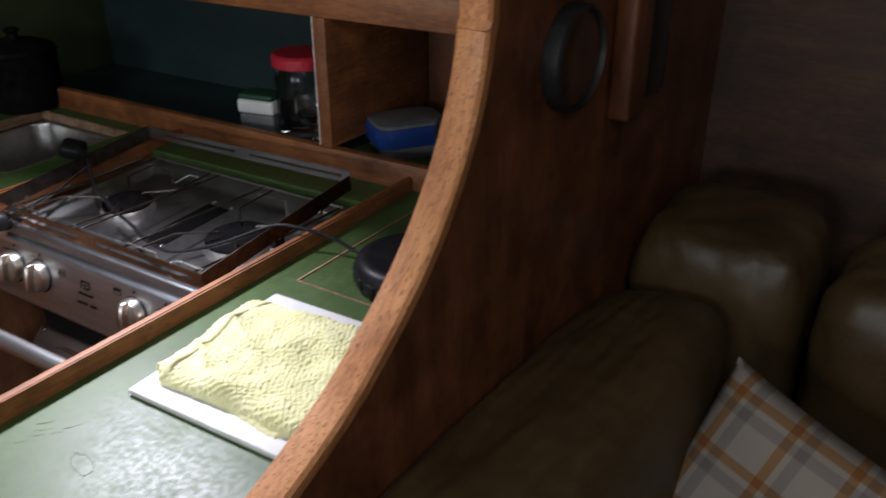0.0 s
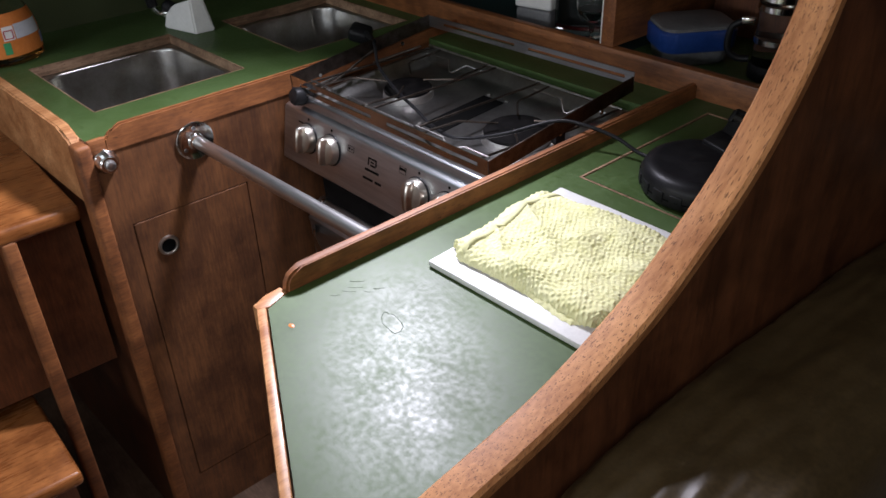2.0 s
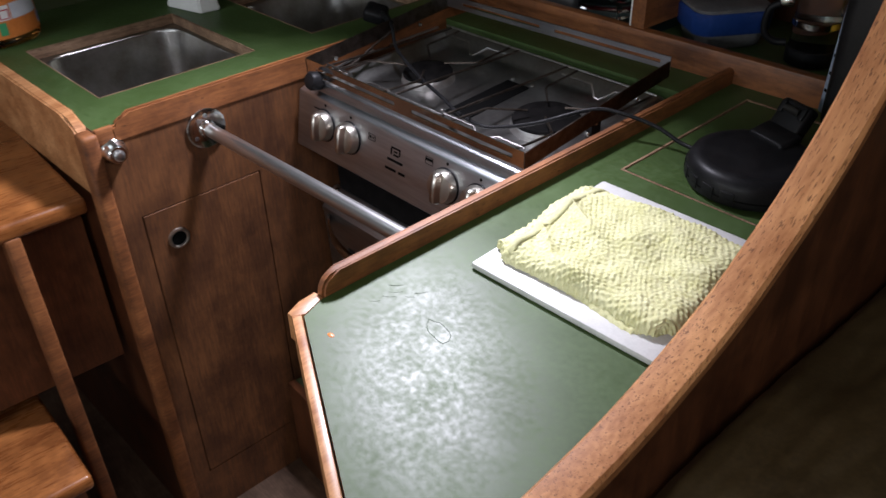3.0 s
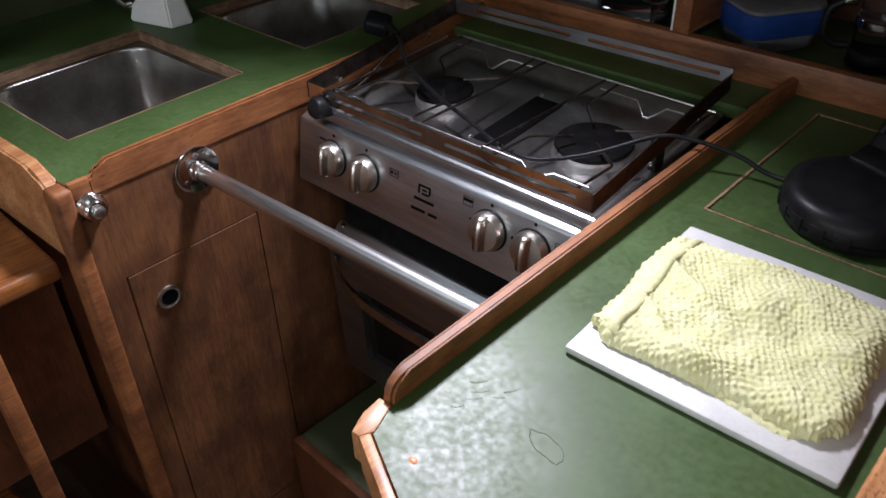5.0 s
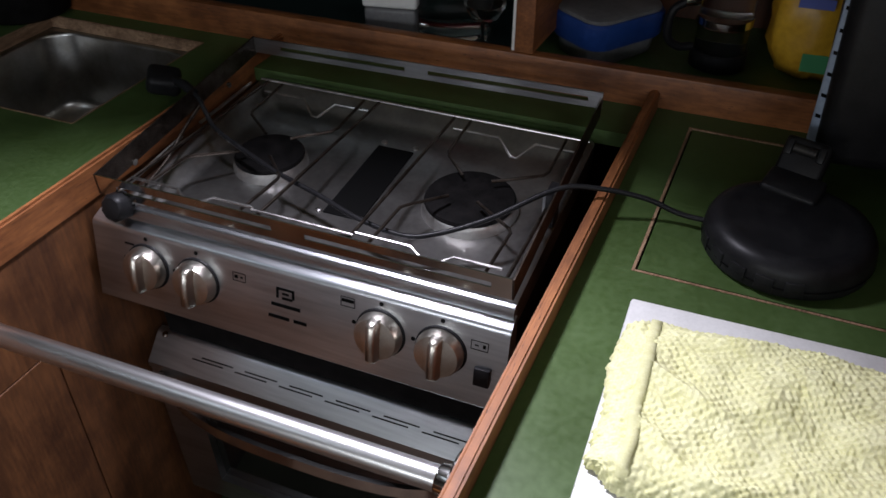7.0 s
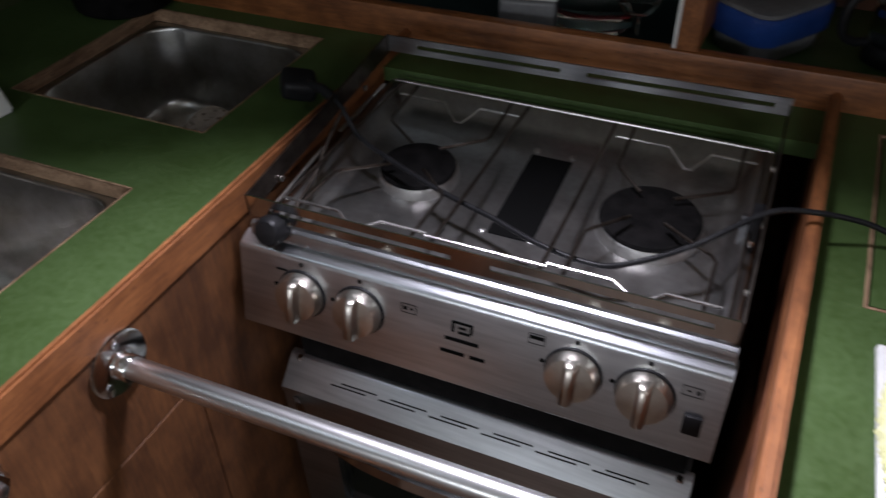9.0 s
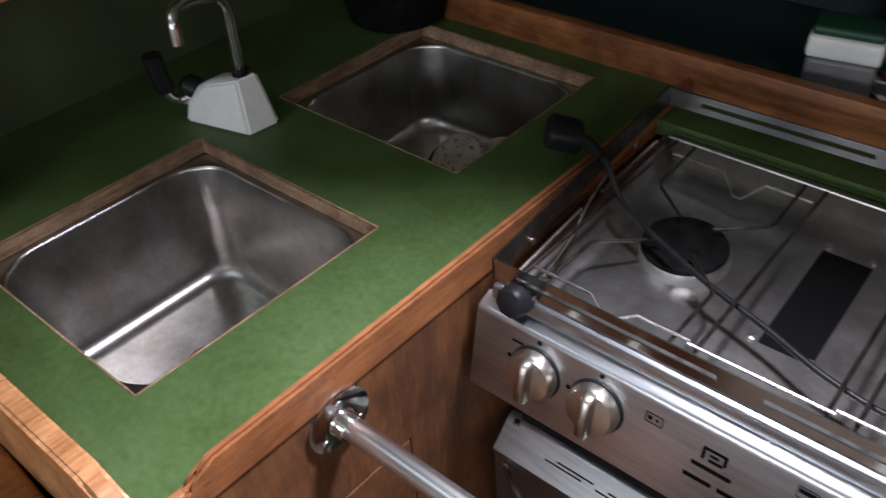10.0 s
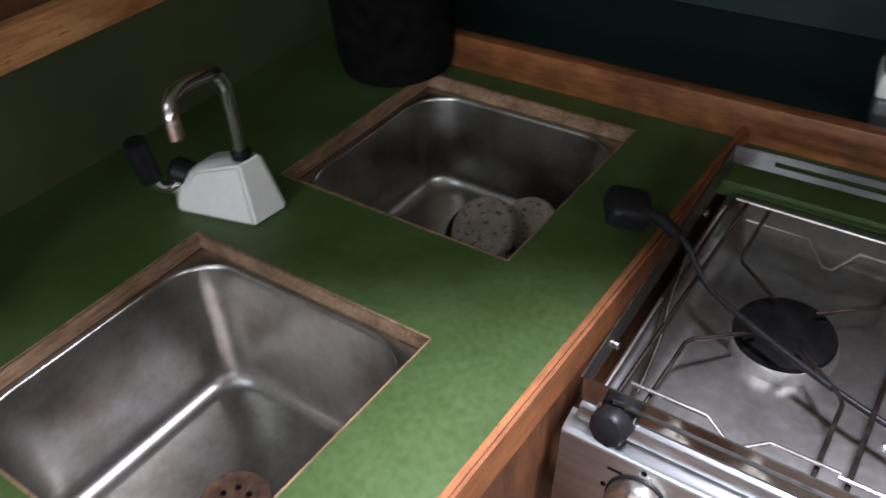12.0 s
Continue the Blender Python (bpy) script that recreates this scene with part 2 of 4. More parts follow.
def loft(rings, cap_start=True, cap_end=True, closed=True, bm=None):
    """Skin rows of points, each row one ring of the same count."""
    bm = bm or bmesh.new()
    rows = [[bm.verts.new(p) for p in r] for r in rings]
    n = len(rows[0])
    for a, b in zip(rows, rows[1:]):
        for i in range(n if closed else n - 1):
            j = (i + 1) % n
            bm.faces.new((a[i], a[j], b[j], b[i]))
    if closed and cap_start:
        bm.faces.new(rows[0][::-1])
    if closed and cap_end:
        bm.faces.new(rows[-1])
    return bm


def lathe(profile, centre=(0, 0, 0), n=32, cap_start=True, cap_end=True, bm=None):
    """profile: (radius, height) rows, turned round an upright axis."""
    cx, cy, cz = centre
    rings = [[(cx + r * math.cos(2 * math.pi * i / n), cy + r * math.sin(2 * math.pi * i / n), cz + h) for i in range(n)] for r, h in profile]
    return loft(rings, cap_start, cap_end, bm=bm)


def smooth_path(points, per=8):
    """Catmull-Rom through the points."""
    p = [Vector(q) for q in points]
    p = [2 * p[0] - p[1]] + p + [2 * p[-1] - p[-2]]
    out = []
    for i in range(1, len(p) - 2):
        for k in range(per):
            t = k / per
            a, b, c, d = p[i - 1], p[i], p[i + 1], p[i + 2]
            out.append(0.5 * (2 * b + (c - a) * t + (2 * a - 5 * b + 4 * c - d) * t * t + (3 * b - a - 3 * c + d) * t ** 3))
    return out + [p[-2]]


def tube(points, radius, n=10, bm=None, smooth=0):
    pts = smooth_path(points, smooth) if smooth else [Vector(p) for p in points]
    rings, up = [], None
    for i, p in enumerate(pts):
        d = (pts[min(i + 1, len(pts) - 1)] - pts[max(i - 1, 0)]).normalized()
        if up is None:
            up = Vector((0, 0, 1)) if abs(d.z) < 0.9 else Vector((1, 0, 0))
        s = d.cross(up).normalized()
        up = s.cross(d).normalized()
        rings.append([p + radius * (math.cos(2 * math.pi * k / n) * s + math.sin(2 * math.pi * k / n) * up) for k in range(n)])
    return loft(rings, bm=bm)


def prism(poly, z0, z1, bm=None, bevel=0.0):
    bm = bm or bmesh.new()
    a, b = [bm.verts.new((x, y, z0)) for x, y in poly], [bm.verts.new((x, y, z1)) for x, y in poly]
    n = len(poly)
    bm.faces.new(a[::-1])
    top = bm.faces.new(b)
    for i in range(n):
        bm.faces.new((a[i], a[(i + 1) % n], b[(i + 1) % n], b[i]))
    if bevel:
        bmesh.ops.bevel(bm, geom=list(top.edges), offset=bevel, segments=2, profile=0.5, affect="EDGES")
    return bm


def sheet(xs, ys, z0, z1, solid):
    """A slab of cells between the grid lines, where solid(i, j) holds; walls only at its borders."""
    bm = bmesh.new()
    v = {}

    def vert(i, j, k):
        if (i, j, k) not in v:
            v[i, j, k] = bm.verts.new((xs[i], ys[j], (z0, z1)[k]))
        return v[i, j, k]

    nx, ny = len(xs) - 1, len(ys) - 1
    ok = lambda i, j: 0 <= i < nx and 0 <= j < ny and solid(i, j)
    for i in range(nx):
        for j in range(ny):
            if not ok(i, j):
                continue
            bm.faces.new((vert(i, j, 1), vert(i + 1, j, 1), vert(i + 1, j + 1, 1), vert(i, j + 1, 1)))
            bm.faces.new((vert(i, j, 0), vert(i, j + 1, 0), vert(i + 1, j + 1, 0), vert(i + 1, j, 0)))
            for di, dj, a, b in ((-1, 0, (0, 1), (0, 0)), (1, 0, (1, 0), (1, 1)), (0, -1, (0, 0), (1, 0)), (0, 1, (1, 1), (0, 1))):
                if not ok(i + di, j + dj):
                    p, q = (i + a[0], j + a[1]), (i + b[0], j + b[1])
                    bm.faces.new((vert(*p, 0), vert(*q, 0), vert(*q, 1), vert(*p, 1)))
    return bm


def rounded(cx, cy, hx, hy, r, z, n=9):
    out = []
    for sx, sy, a0 in ((1, 1, 0), (-1, 1, 90), (-1, -1, 180), (1, -1, 270)):
        for k in range(n + 1):
            a = radians(a0 + 90 * k / n)
            out.append((cx + sx * (hx - r) + r * math.cos(a), cy + sy * (hy - r) + r * math.sin(a), z))
    return out


def moved(bm, m):
    bm.transform(m)
    return bm


# The joinery runs slightly out of square to the cooker.
LEFT = Matrix(((1, -0.025, 0, 0), (0.06, 1, 0, 0), (0, 0, 1, 0), (0, 0, 0, 1)))
RIGHT = Matrix(((1, -0.028, 0, 0), (0.045, 1, 0, 0), (0, 0, 1, 0), (0, 0, 0, 1)))
ROOT = {}


def thing(name, at, label, category, group="", kind=""):
    ob = new(name)
    ob.empty_display_size = 0.05
    ob.location = at
    ROOT[ob.name] = Vector(at)
    return tagged(ob, label, category, group, kind)


def mesh_of(name, bm, mats, smooth=True, angle=40):
    bmesh.ops.recalc_face_normals(bm, faces=bm.faces)
    me = bpy.data.meshes.new(name)
    for f in bm.faces:
        f.smooth = smooth
    if smooth:
        for e in bm.edges:
            if len(e.link_faces) == 2 and e.calc_face_angle(0) > radians(angle):
                e.smooth = False
    bm.to_mesh(me)
    bm.free()
    for m in (mats if isinstance(mats, (list, tuple)) else [mats]):
        me.materials.append(m)
    return me


def part(name, bm, mats, parent, label="", smooth=True, angle=40):
    """One mesh in world coordinates, hung under a thing or one of its parts."""
    root = ROOT[parent.name]
    moved(bm, Matrix.Translation(-root))
    ob = new(name, mesh_of(name, bm, mats, smooth, angle))
    ob.parent = parent
    ROOT[ob.name] = root
    return tagged(ob, label)


def whole(name, bm, mats, label, category, kind="", at=None, group="", smooth=True):
    """A thing that is one mesh."""
    at = Vector(at) if at else Vector((0, 0, 0))
    moved(bm, Matrix.Translation(-at))
    ob = new(name, mesh_of(name, bm, mats, smooth))
    ob.location = at
    ROOT[ob.name] = at
    return tagged(ob, label, category, group, kind)


def side_index(bm, index, limit=0.5):
    bm.normal_update()
    for f in bm.faces:
        if abs(f.normal.z) < limit:
            f.material_index = index
    return bm


# ---------------------------------------------------------------- setting
whole("floor", box(-1.3, 2.4, -1.9, 1.2, -0.04, 0), SOLE, "varnished wooden cabin sole", "floor", "structure")
# the second opening, over the saloon, is added for the fill lamp
whole("ceiling", sheet((-1.3, -0.75, -0.2, 1.43, 1.97, 2.4), (-1.9, -1.1, -0.5, 1.2), 1.95, 2.0, lambda i, j: not (i in (1, 3) and j == 1)), CEIL,
      "cream painted deckhead with companionway hatch and added saloon opening", "ceiling", "structure")
whole("wall_outboard", box(-1.3, 2.4, 0.86, 0.9, 0, 1.95), HULL, "dark wooden hull lining", "wall", "structure")
# unseen side, made cream and opened so the steel front reflects pale light
whole("wall_inboard", moved(sheet((-1.3, -0.2, 0.4, 0.9, 1.5, 2.4), (0.0, 1.32, 1.62, 1.95), 0, 0.04, lambda i, j: not (i in (1, 3) and j == 1)), Matrix.Translation((0, -1.86, 0)) @ Matrix.Rotation(radians(90), 4, "X")), CEIL, "unseen cream cabin side with two added portlight openings", "wall", "structure")
whole("wall_aft", box(-1.3, -1.26, -1.86, 0.86, 0, 1.95), HULL, "dark wooden bulkhead behind the steps", "wall", "structure")
whole("wall_forward", box(2.36, 2.4, -1.86, 0.86, 0, 1.95), HULL, "dark wooden bulkhead across the saloon", "wall", "structure")

# Half bulkhead between galley and saloon: a swept cut-out, edged with a wide pale strip.
CURVE = smooth_path([(0, -0.56, 0.848), (0, -0.46, 0.874), (0, -0.36, 0.901), (0, -0.25, 0.926), (0, -0.18, 0.951), (0, -0.10, 0.990), (0, -0.045, 1.029), (0, 0.0, 1.066),
                     (0, 0.04, 1.107), (0, 0.075, 1.155), (0, 0.1, 1.2), (0, 0.118, 1.245), (0, 0.13, 1.3), (0, 0.134, 1.36), (0, 0.134, 1.94)], 6)
bulk = thing("bulkhead", (0.88, 0.3, 0), "varnished wooden bulkhead with a swept curved cut-out", "bulkhead", kind="structure")
outline = [(-0.56, 0.0)] + [(p.y, p.z) for p in CURVE] + [(0.86, 1.94), (0.86, 0.0)]
bm = bmesh.new()
for x0, x1 in ((0.8695, 0.900),):
    a, b = [bm.verts.new((x0, y + 0.008, z - 0.004)) for y, z in outline], [bm.verts.new((x1, y + 0.008, z - 0.004)) for y, z in outline]
    bm.faces.new(a)
    bm.faces.new(b[::-1])
    for i in range(len(outline)):
        j = (i + 1) % len(outline)
        bm.faces.new((a[i], a[j], b[j], b[i]))
part("panel", bm, PANEL_DARK, bulk, smooth=False)
rings = []
for i, p in enumerate(CURVE):
    d = (CURVE[min(i + 1, len(CURVE) - 1)] - CURVE[max(i - 1, 0)]).normalized()
    nrm = Vector((0, -d.z, d.y))
    ring = []
    for x, h in ((0.8665, -0.012), (0.8645, 0.002), (0.868, 0.006), (0.884, 0.0072), (0.900, 0.006), (0.9035, 0.002), (0.9015, -0.012)):
        ring.append((x, p.y + nrm.y * h, p.z + nrm.z * h))
    rings.append(ring)
part("edge_strip", loft(rings), SWEPT_TRIM, bulk, "worn pale wooden edging strip")

# ---------------------------------------------------------------- sink counter and its cabinet
S1, S2 = (-0.452, -0.1575, -0.252, 0.0365), (-0.452, -0.1575, 0.1625, 0.4355)
sink_top = thing("sink_worktop", (-0.3, 0.05, 0.88), "green laminate worktop with two cut-outs and raw wooden edges", "worktop")
xs, ys = (-0.66, S1[0], S1[1], -0.0505), (-0.314, S1[2], S1[3], S2[2], S2[3], 0.5)
bm = sheet(xs, ys, 0.8805, 0.9, lambda i, j: not (i == 1 and j in (1, 3)))
part("slab", moved(side_index(bm, 1), LEFT), [GREEN, RAW_EDGE], sink_top, smooth=False)
for x0, x1, y0, y1 in (S1, S2):
    for a in ((x0 - 0.0012, x1 + 0.0012, y0 - 0.0018, y0), (x0 - 0.0012, x1 + 0.0012, y1, y1 + 0.0018), (x0 - 0.0018, x0, y0, y1), (x1, x1 + 0.0018, y0, y1)):
        part("cut_edge", moved(box(*a, 0.8985, 0.9006), LEFT), RAW_EDGE, sink_top, "bare wooden rim of the cut-out", smooth=False)
# front fiddle: high beside the cooker, stepping down near the corner
prof = [(-0.286, 0.876), (-0.286, 0.9), (-0.282, 0.9015), (-0.278, 0.9015), (-0.272, 0.905), (-0.266, 0.9135), (-0.258, 0.9175), (0.49, 0.9175), (0.49, 0.876)]
bm = bmesh.new()
a, b = [bm.verts.new((-0.0505, y, z)) for y, z in prof], [bm.verts.new((-0.0405, y, z)) for y, z in prof]
bm.faces.new(a), bm.faces.new(b[::-1])
for i in range(len(prof)):
    bm.faces.new((a[i], a[(i + 1) % len(prof)], b[(i + 1) % len(prof)], b[i]))
bmesh.ops.bevel(bm, geom=[e for e in bm.edges if abs(e.verts[0].co.x - e.verts[1].co.x) < 1e-5 and min(v.co.z for v in e.verts) > 0.89], offset=0.003, segments=2, affect="EDGES")
part("fiddle", moved(bm, LEFT), TRIM_Y, sink_top, "oiled teak fiddle rail")
part("front_strip", moved(box(-0.0503, -0.041, -0.314, -0.286, 0.876, 0.9015, 0.002), LEFT), TRIM_Y, sink_top, "low end of the teak edging")
bm = bmesh.new()
prof = [(-0.66, 0.79), (-0.66, 0.914), (-0.112, 0.914), (-0.095, 0.912), (-0.082, 0.907), (-0.072, 0.900), (-0.064, 0.895), (-0.062, 0.79)]
a, b = [bm.verts.new((x, -0.334, z)) for x, z in prof], [bm.verts.new((x, -0.314, z)) for x, z in prof]
bm.faces.new(a), bm.faces.new(b[::-1])
for i in range(len(prof)):
    bm.faces.new((a[i], a[(i + 1) % len(prof)], b[(i + 1) % len(prof)], b[i]))
bmesh.ops.bevel(bm, geom=[e for e in bm.edges if abs(e.verts[0].co.y - e.verts[1].co.y) < 1e-5 and min(v.co.z for v in e.verts) > 0.89], offset=0.004, segments=3, affect="EDGES")
part("end_fiddle", moved(bm, LEFT), PALE_TRIM, sink_top, "worn teak end rail rounded off at the corner")

cab = thing("sink_cabinet", (-0.3, 0.05, 0), "reddish varnished wooden galley cabinet below the sinks", "cabinet")
d0, d1, dz0, dz1 = -0.276, -0.057, 0.12, 0.733
bm = bmesh.new()
ysc, zsc = (-0.311, d0 - 0.002, d1 + 0.002, 0.47), (0.0, dz0 - 0.002, dz1 + 0.002, 0.8755)
for i in range(3):
    for j in range(3):
        if not (i == 1 and j == 1):
            box(-0.062, -0.043, ysc[i], ysc[i + 1], zsc[j], zsc[j + 1], bm=bm)
bmesh.ops.remove_doubles(bm, verts=bm.verts, dist=1e-5)
part("face_frame", moved(bm, LEFT), PANEL_Z, cab, smooth=False)
part("corner_post", moved(box(-0.068, -0.036, -0.338, -0.3115, 0.0, 0.8985, 0.007, 3), LEFT), TRIM_Y, cab, "rounded teak corner post")
part("end_panel", moved(box(-0.66, -0.07, -0.332, -0.316, 0.0, 0.788), LEFT), PANEL_DARK, cab, smooth=False)
door = part("door", moved(box(-0.0615, -0.0425, d0, d1, dz0, dz1, 0.0015), LEFT), PANEL_Z, cab, smooth=False)
ring_profile = [(0.0135, 0.0), (0.0135, 0.0035), (0.0155, 0.0048), (0.0185, 0.0035), (0.0195, 0.0)]
hole_at = LEFT @ Vector((-0.0425, -0.2265, 0.671))
turn_x = Matrix.Rotation(radians(90), 4, "Y")
part("finger_ring", moved(lathe(ring_profile, n=28, cap_start=False, cap_end=False), Matrix.Translation(hole_at) @ turn_x), KNOB, door, "brass finger-pull ring")
part("finger_hole", moved(lathe([(0.0136, 0.0), (0.0136, 0.0012)], n=28), Matrix.Translation(hole_at) @ turn_x), INK, door, "dark finger hole")
part("bay_side", moved(box(-0.062, -0.046, 0.4705, 0.485, 0.0, 0.877), LEFT), PANEL_DARK, cab, smooth=False)

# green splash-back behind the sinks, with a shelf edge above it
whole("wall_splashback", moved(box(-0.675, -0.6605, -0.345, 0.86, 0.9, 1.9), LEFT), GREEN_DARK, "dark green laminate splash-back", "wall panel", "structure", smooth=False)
shelf = thing("upper_shelf", (-0.58, -0.1, 1.1), "teak shelf above the sinks, front edge toned pale for lamp light", "shelf")
# pale wood puts the lamp light on this edge into its colour
part("front_edge", moved(box(-0.556, -0.535, -0.6, 0.22, 1.098, 1.136, 0.004), LEFT), PALE_TRIM, shelf)
part("shelf_board", moved(box(-0.66, -0.556, -0.6, 0.22, 1.104, 1.12), LEFT), PANEL_DARK, shelf, smooth=False)


def sink_bowl(name, rect, bottom, label):
    x0, x1, y0, y1 = rect
    cx, cy, hx, hy = (x0 + x1) / 2, (y0 + y1) / 2, (x1 - x0) / 2, (y1 - y0) / 2
    ob = thing(name, LEFT @ Vector((cx, cy, bottom)), label, "sink", "galley sinks")
    rings = [rounded(cx, cy, hx + 0.014, hy + 0.014, 0.05, 0.8796), rounded(cx, cy, hx - 0.004, hy - 0.004, 0.055, 0.8796),
             rounded(cx, cy, hx - 0.006, hy - 0.006, 0.054, 0.8784), rounded(cx, cy, hx - 0.007, hy - 0.007, 0.053, 0.875)]
    deep = bottom + 0.024
    rings.append(rounded(cx, cy, hx - 0.014, hy - 0.014, 0.046, deep))
    for k in range(1, 8):
        a = radians(90 * k / 7)
        o = 0.014 + 0.024 * (1 - math.cos(a))
        rings.append(rounded(cx, cy, hx - o, hy - o, max(0.046 - 0.6 * (o - 0.014), 0.02), deep - 0.024 * math.sin(a)))
    rings.append(rounded(cx, cy, 0.04, 0.04, 0.0399, bottom - 0.003))
    part("bowl", moved(loft(rings, False, True), LEFT), STEEL_BOWL, ob, angle=60)
    d = part("drain", moved(lathe([(0.036, 0.0), (0.034, 0.003), (0.028, 0.001), (0.024, 0.0014), (0.004, 0.001)], (cx, cy, bottom - 0.0022), cap_start=False), LEFT), RUST, ob, "rust-stained drain")
    bm = bmesh.new()
    for k in range(6):
        a = k * math.pi / 3
        lathe([(0.0035, 0.0), (0.0035, 0.0006)], (cx + 0.015 * math.cos(a), cy + 0.015 * math.sin(a), bottom - 0.0010), 10, bm=bm)
    part("drain_hole", moved(bm, LEFT), INK, d)
    return ob


sink_bowl("sink", S1, 0.717, "satin stainless steel sink with a rust-stained drain")
sink_bowl("sink", S2, 0.745, "shaded stainless steel sink beside the cooker holding a scrubber")

# ---------------------------------------------------------------- right-hand counter
top = thing("worktop", (0.68, 0.0, 0.88), "worn green laminate worktop with teak fiddle and edging", "worktop")
H = (0.570, 0.815, 0.139, 0.456)
bm = prism([(0.5225, -0.32), (0.532, -0.345), (0.866, -0.519), (0.866, H[2]), (0.5225, H[2])], 0.878, 0.9)
part("slab", moved(side_index(bm, 1), RIGHT), [GREEN, RAW_EDGE], top, smooth=False)
bm = sheet((0.5225, H[0], H[1], 0.875), (H[2] + 0.0001, H[3], 0.51), 0.878, 0.9, lambda i, j: not (i == 1 and j == 0))
part("rear_slab", moved(side_index(bm, 1), RIGHT), [GREEN, RAW_EDGE], top, smooth=False)
hatch = part("hatch_lid", moved(box(H[0] + 0.0055, H[1] - 0.0055, H[2] + 0.0055, H[3] - 0.0055, 0.882, 0.8995), RIGHT), GREEN, top, "flush green hatch lid", smooth=False)
for r in ((H[0] + 0.0002, H[0] + 0.0032, H[2], H[3]), (H[1] - 0.0032, H[1] - 0.0002, H[2], H[3]), (H[0] + 0.0035, H[1] - 0.0035, H[2] + 0.0002, H[2] + 0.0032), (H[0] + 0.0035, H[1] - 0.0035, H[3] - 0.0032, H[3] - 0.0002)):
    part("hatch_edging", moved(box(*r, 0.882, 0.9004), RIGHT), RAW_EDGE, top, "thin wooden hatch edging", smooth=False)
for r in ((H[0] + 0.0034, H[0] + 0.0053, H[2] + 0.0034, H[3] - 0.0034), (H[0] + 0.0055, H[1] - 0.004, H[2] + 0.0034, H[2] + 0.0053)):
    part("hatch_gap", moved(box(*r, 0.882, 0.8965), RIGHT), INK, top, "dark gap beside the hatch lid", smooth=False)
prof = [(-0.313, 0.868), (-0.313, 0.9), (-0.311, 0.911), (-0.306, 0.919), (-0.298, 0.9235), (-0.288, 0.925), (0.492, 0.925), (0.492, 0.868)]
bm = bmesh.new()
a, b = [bm.verts.new((0.509, y, z)) for y, z in prof], [bm.verts.new((0.522, y, z)) for y, z in prof]
bm.faces.new(a), bm.faces.new(b[::-1])
for i in range(len(prof)):
    bm.faces.new((a[i], a[(i + 1) % len(prof)], b[(i + 1) % len(prof)], b[i]))
bmesh.ops.bevel(bm, geom=[e for e in bm.edges if abs(e.verts[0].co.x - e.verts[1].co.x) < 1e-5 and min(v.co.z for v in e.verts) > 0.89], offset=0.003, segments=2, affect="EDGES")
part("fiddle", moved(bm, RIGHT), TRIM_Y, top, "oiled teak fiddle rail with a rounded end")
# edging round the free corner
bm = prism([(0.5075, -0.3135), (0.522, -0.3135), (0.533, -0.3435), (0.5265, -0.3565), (0.518, -0.356), (0.5095, -0.336)], 0.868, 0.9018, bevel=0.002)
part("corner_edging", moved(bm, RIGHT), PALE_TRIM, top, "pale teak corner piece")
dx, dy = 0.866 - 0.527, -0.534 + 0.357
L2 = math.hypot(dx, dy)
wx, wy = -dy / L2 * 0.011, dx / L2 * 0.011
bm = prism([(0.527, -0.357), (0.866, -0.534), (0.866 + wx, -0.534 + wy), (0.527 + wx, -0.357 + wy)], 0.860, 0.9035, bevel=0.003)
part("front_edging", moved(bm, RIGHT), PALE_TRIM, top, "pale teak front edging")
# marks worn into the laminate
for cxy, rx, ry, nm, mt in (((0.587, -0.318), 0.0045, 0.003, "chip", ORANGE),):
    bm = lathe([(1.0, 0.0), (0.8, 0.0004)], (0, 0, 0), 9)
    part(nm, moved(bm, Matrix.Translation((*cxy, 0.9001)) @ Matrix.Diagonal((rx, ry, 1, 1))), mt, top, "orange-brown chip in the laminate")

SCUFF = textured("dark_green_scuff", (0.035, 0.07, 0.02), (0.05, 0.09, 0.03), 90, rough=(0.4, 0.6), bump=0.05)
for k in range(8):
    x, y = 0.545 + 0.05 * random.random(), -0.26 + 0.05 * random.random()
    l, a = 0.006 + 0.012 * random.random(), radians(35 + 25 * random.random())
    mid = (x + 0.5 * l * math.cos(a) + 0.001, y + 0.5 * l * math.sin(a) - 0.001, 0.9001)
    part("scratch", tube([(x, y, 0.9001), mid, (x + l * math.cos(a), y + l * math.sin(a), 0.9001)], 0.00016, 5), SCUFF, top, "short dark scratch")

pts = []
for k in range(25):
    a = 2 * math.pi * k / 24
    r = 1 + 0.35 * noise.noise((1.6 * math.cos(a), 1.6 * math.sin(a), 3.3))
    pts.append((0.655 + 0.021 * r * math.cos(a + 0.4), -0.233 + 0.0095 * r * math.sin(a), 0.9000))
part("stain", tube(pts, 0.0004, 5), SCUFF, top, "dried ring stain")

rcab = thing("galley_cabinet", (0.68, 0.0, 0), "varnished wooden cabinet with an angled front below the worktop", "cabinet")
part("bay_panel", moved(box(0.5075, 0.5225, -0.313, 0.49, 0.0, 0.867), RIGHT), PANEL_DARK, rcab, smooth=False)
bm = prism([(0.5235, -0.342), (0.864, -0.519), (0.864, -0.503), (0.5235, -0.326)], 0.0, 0.859)
part("front_panel", moved(bm, RIGHT), TRIM_Y, rcab, smooth=False)

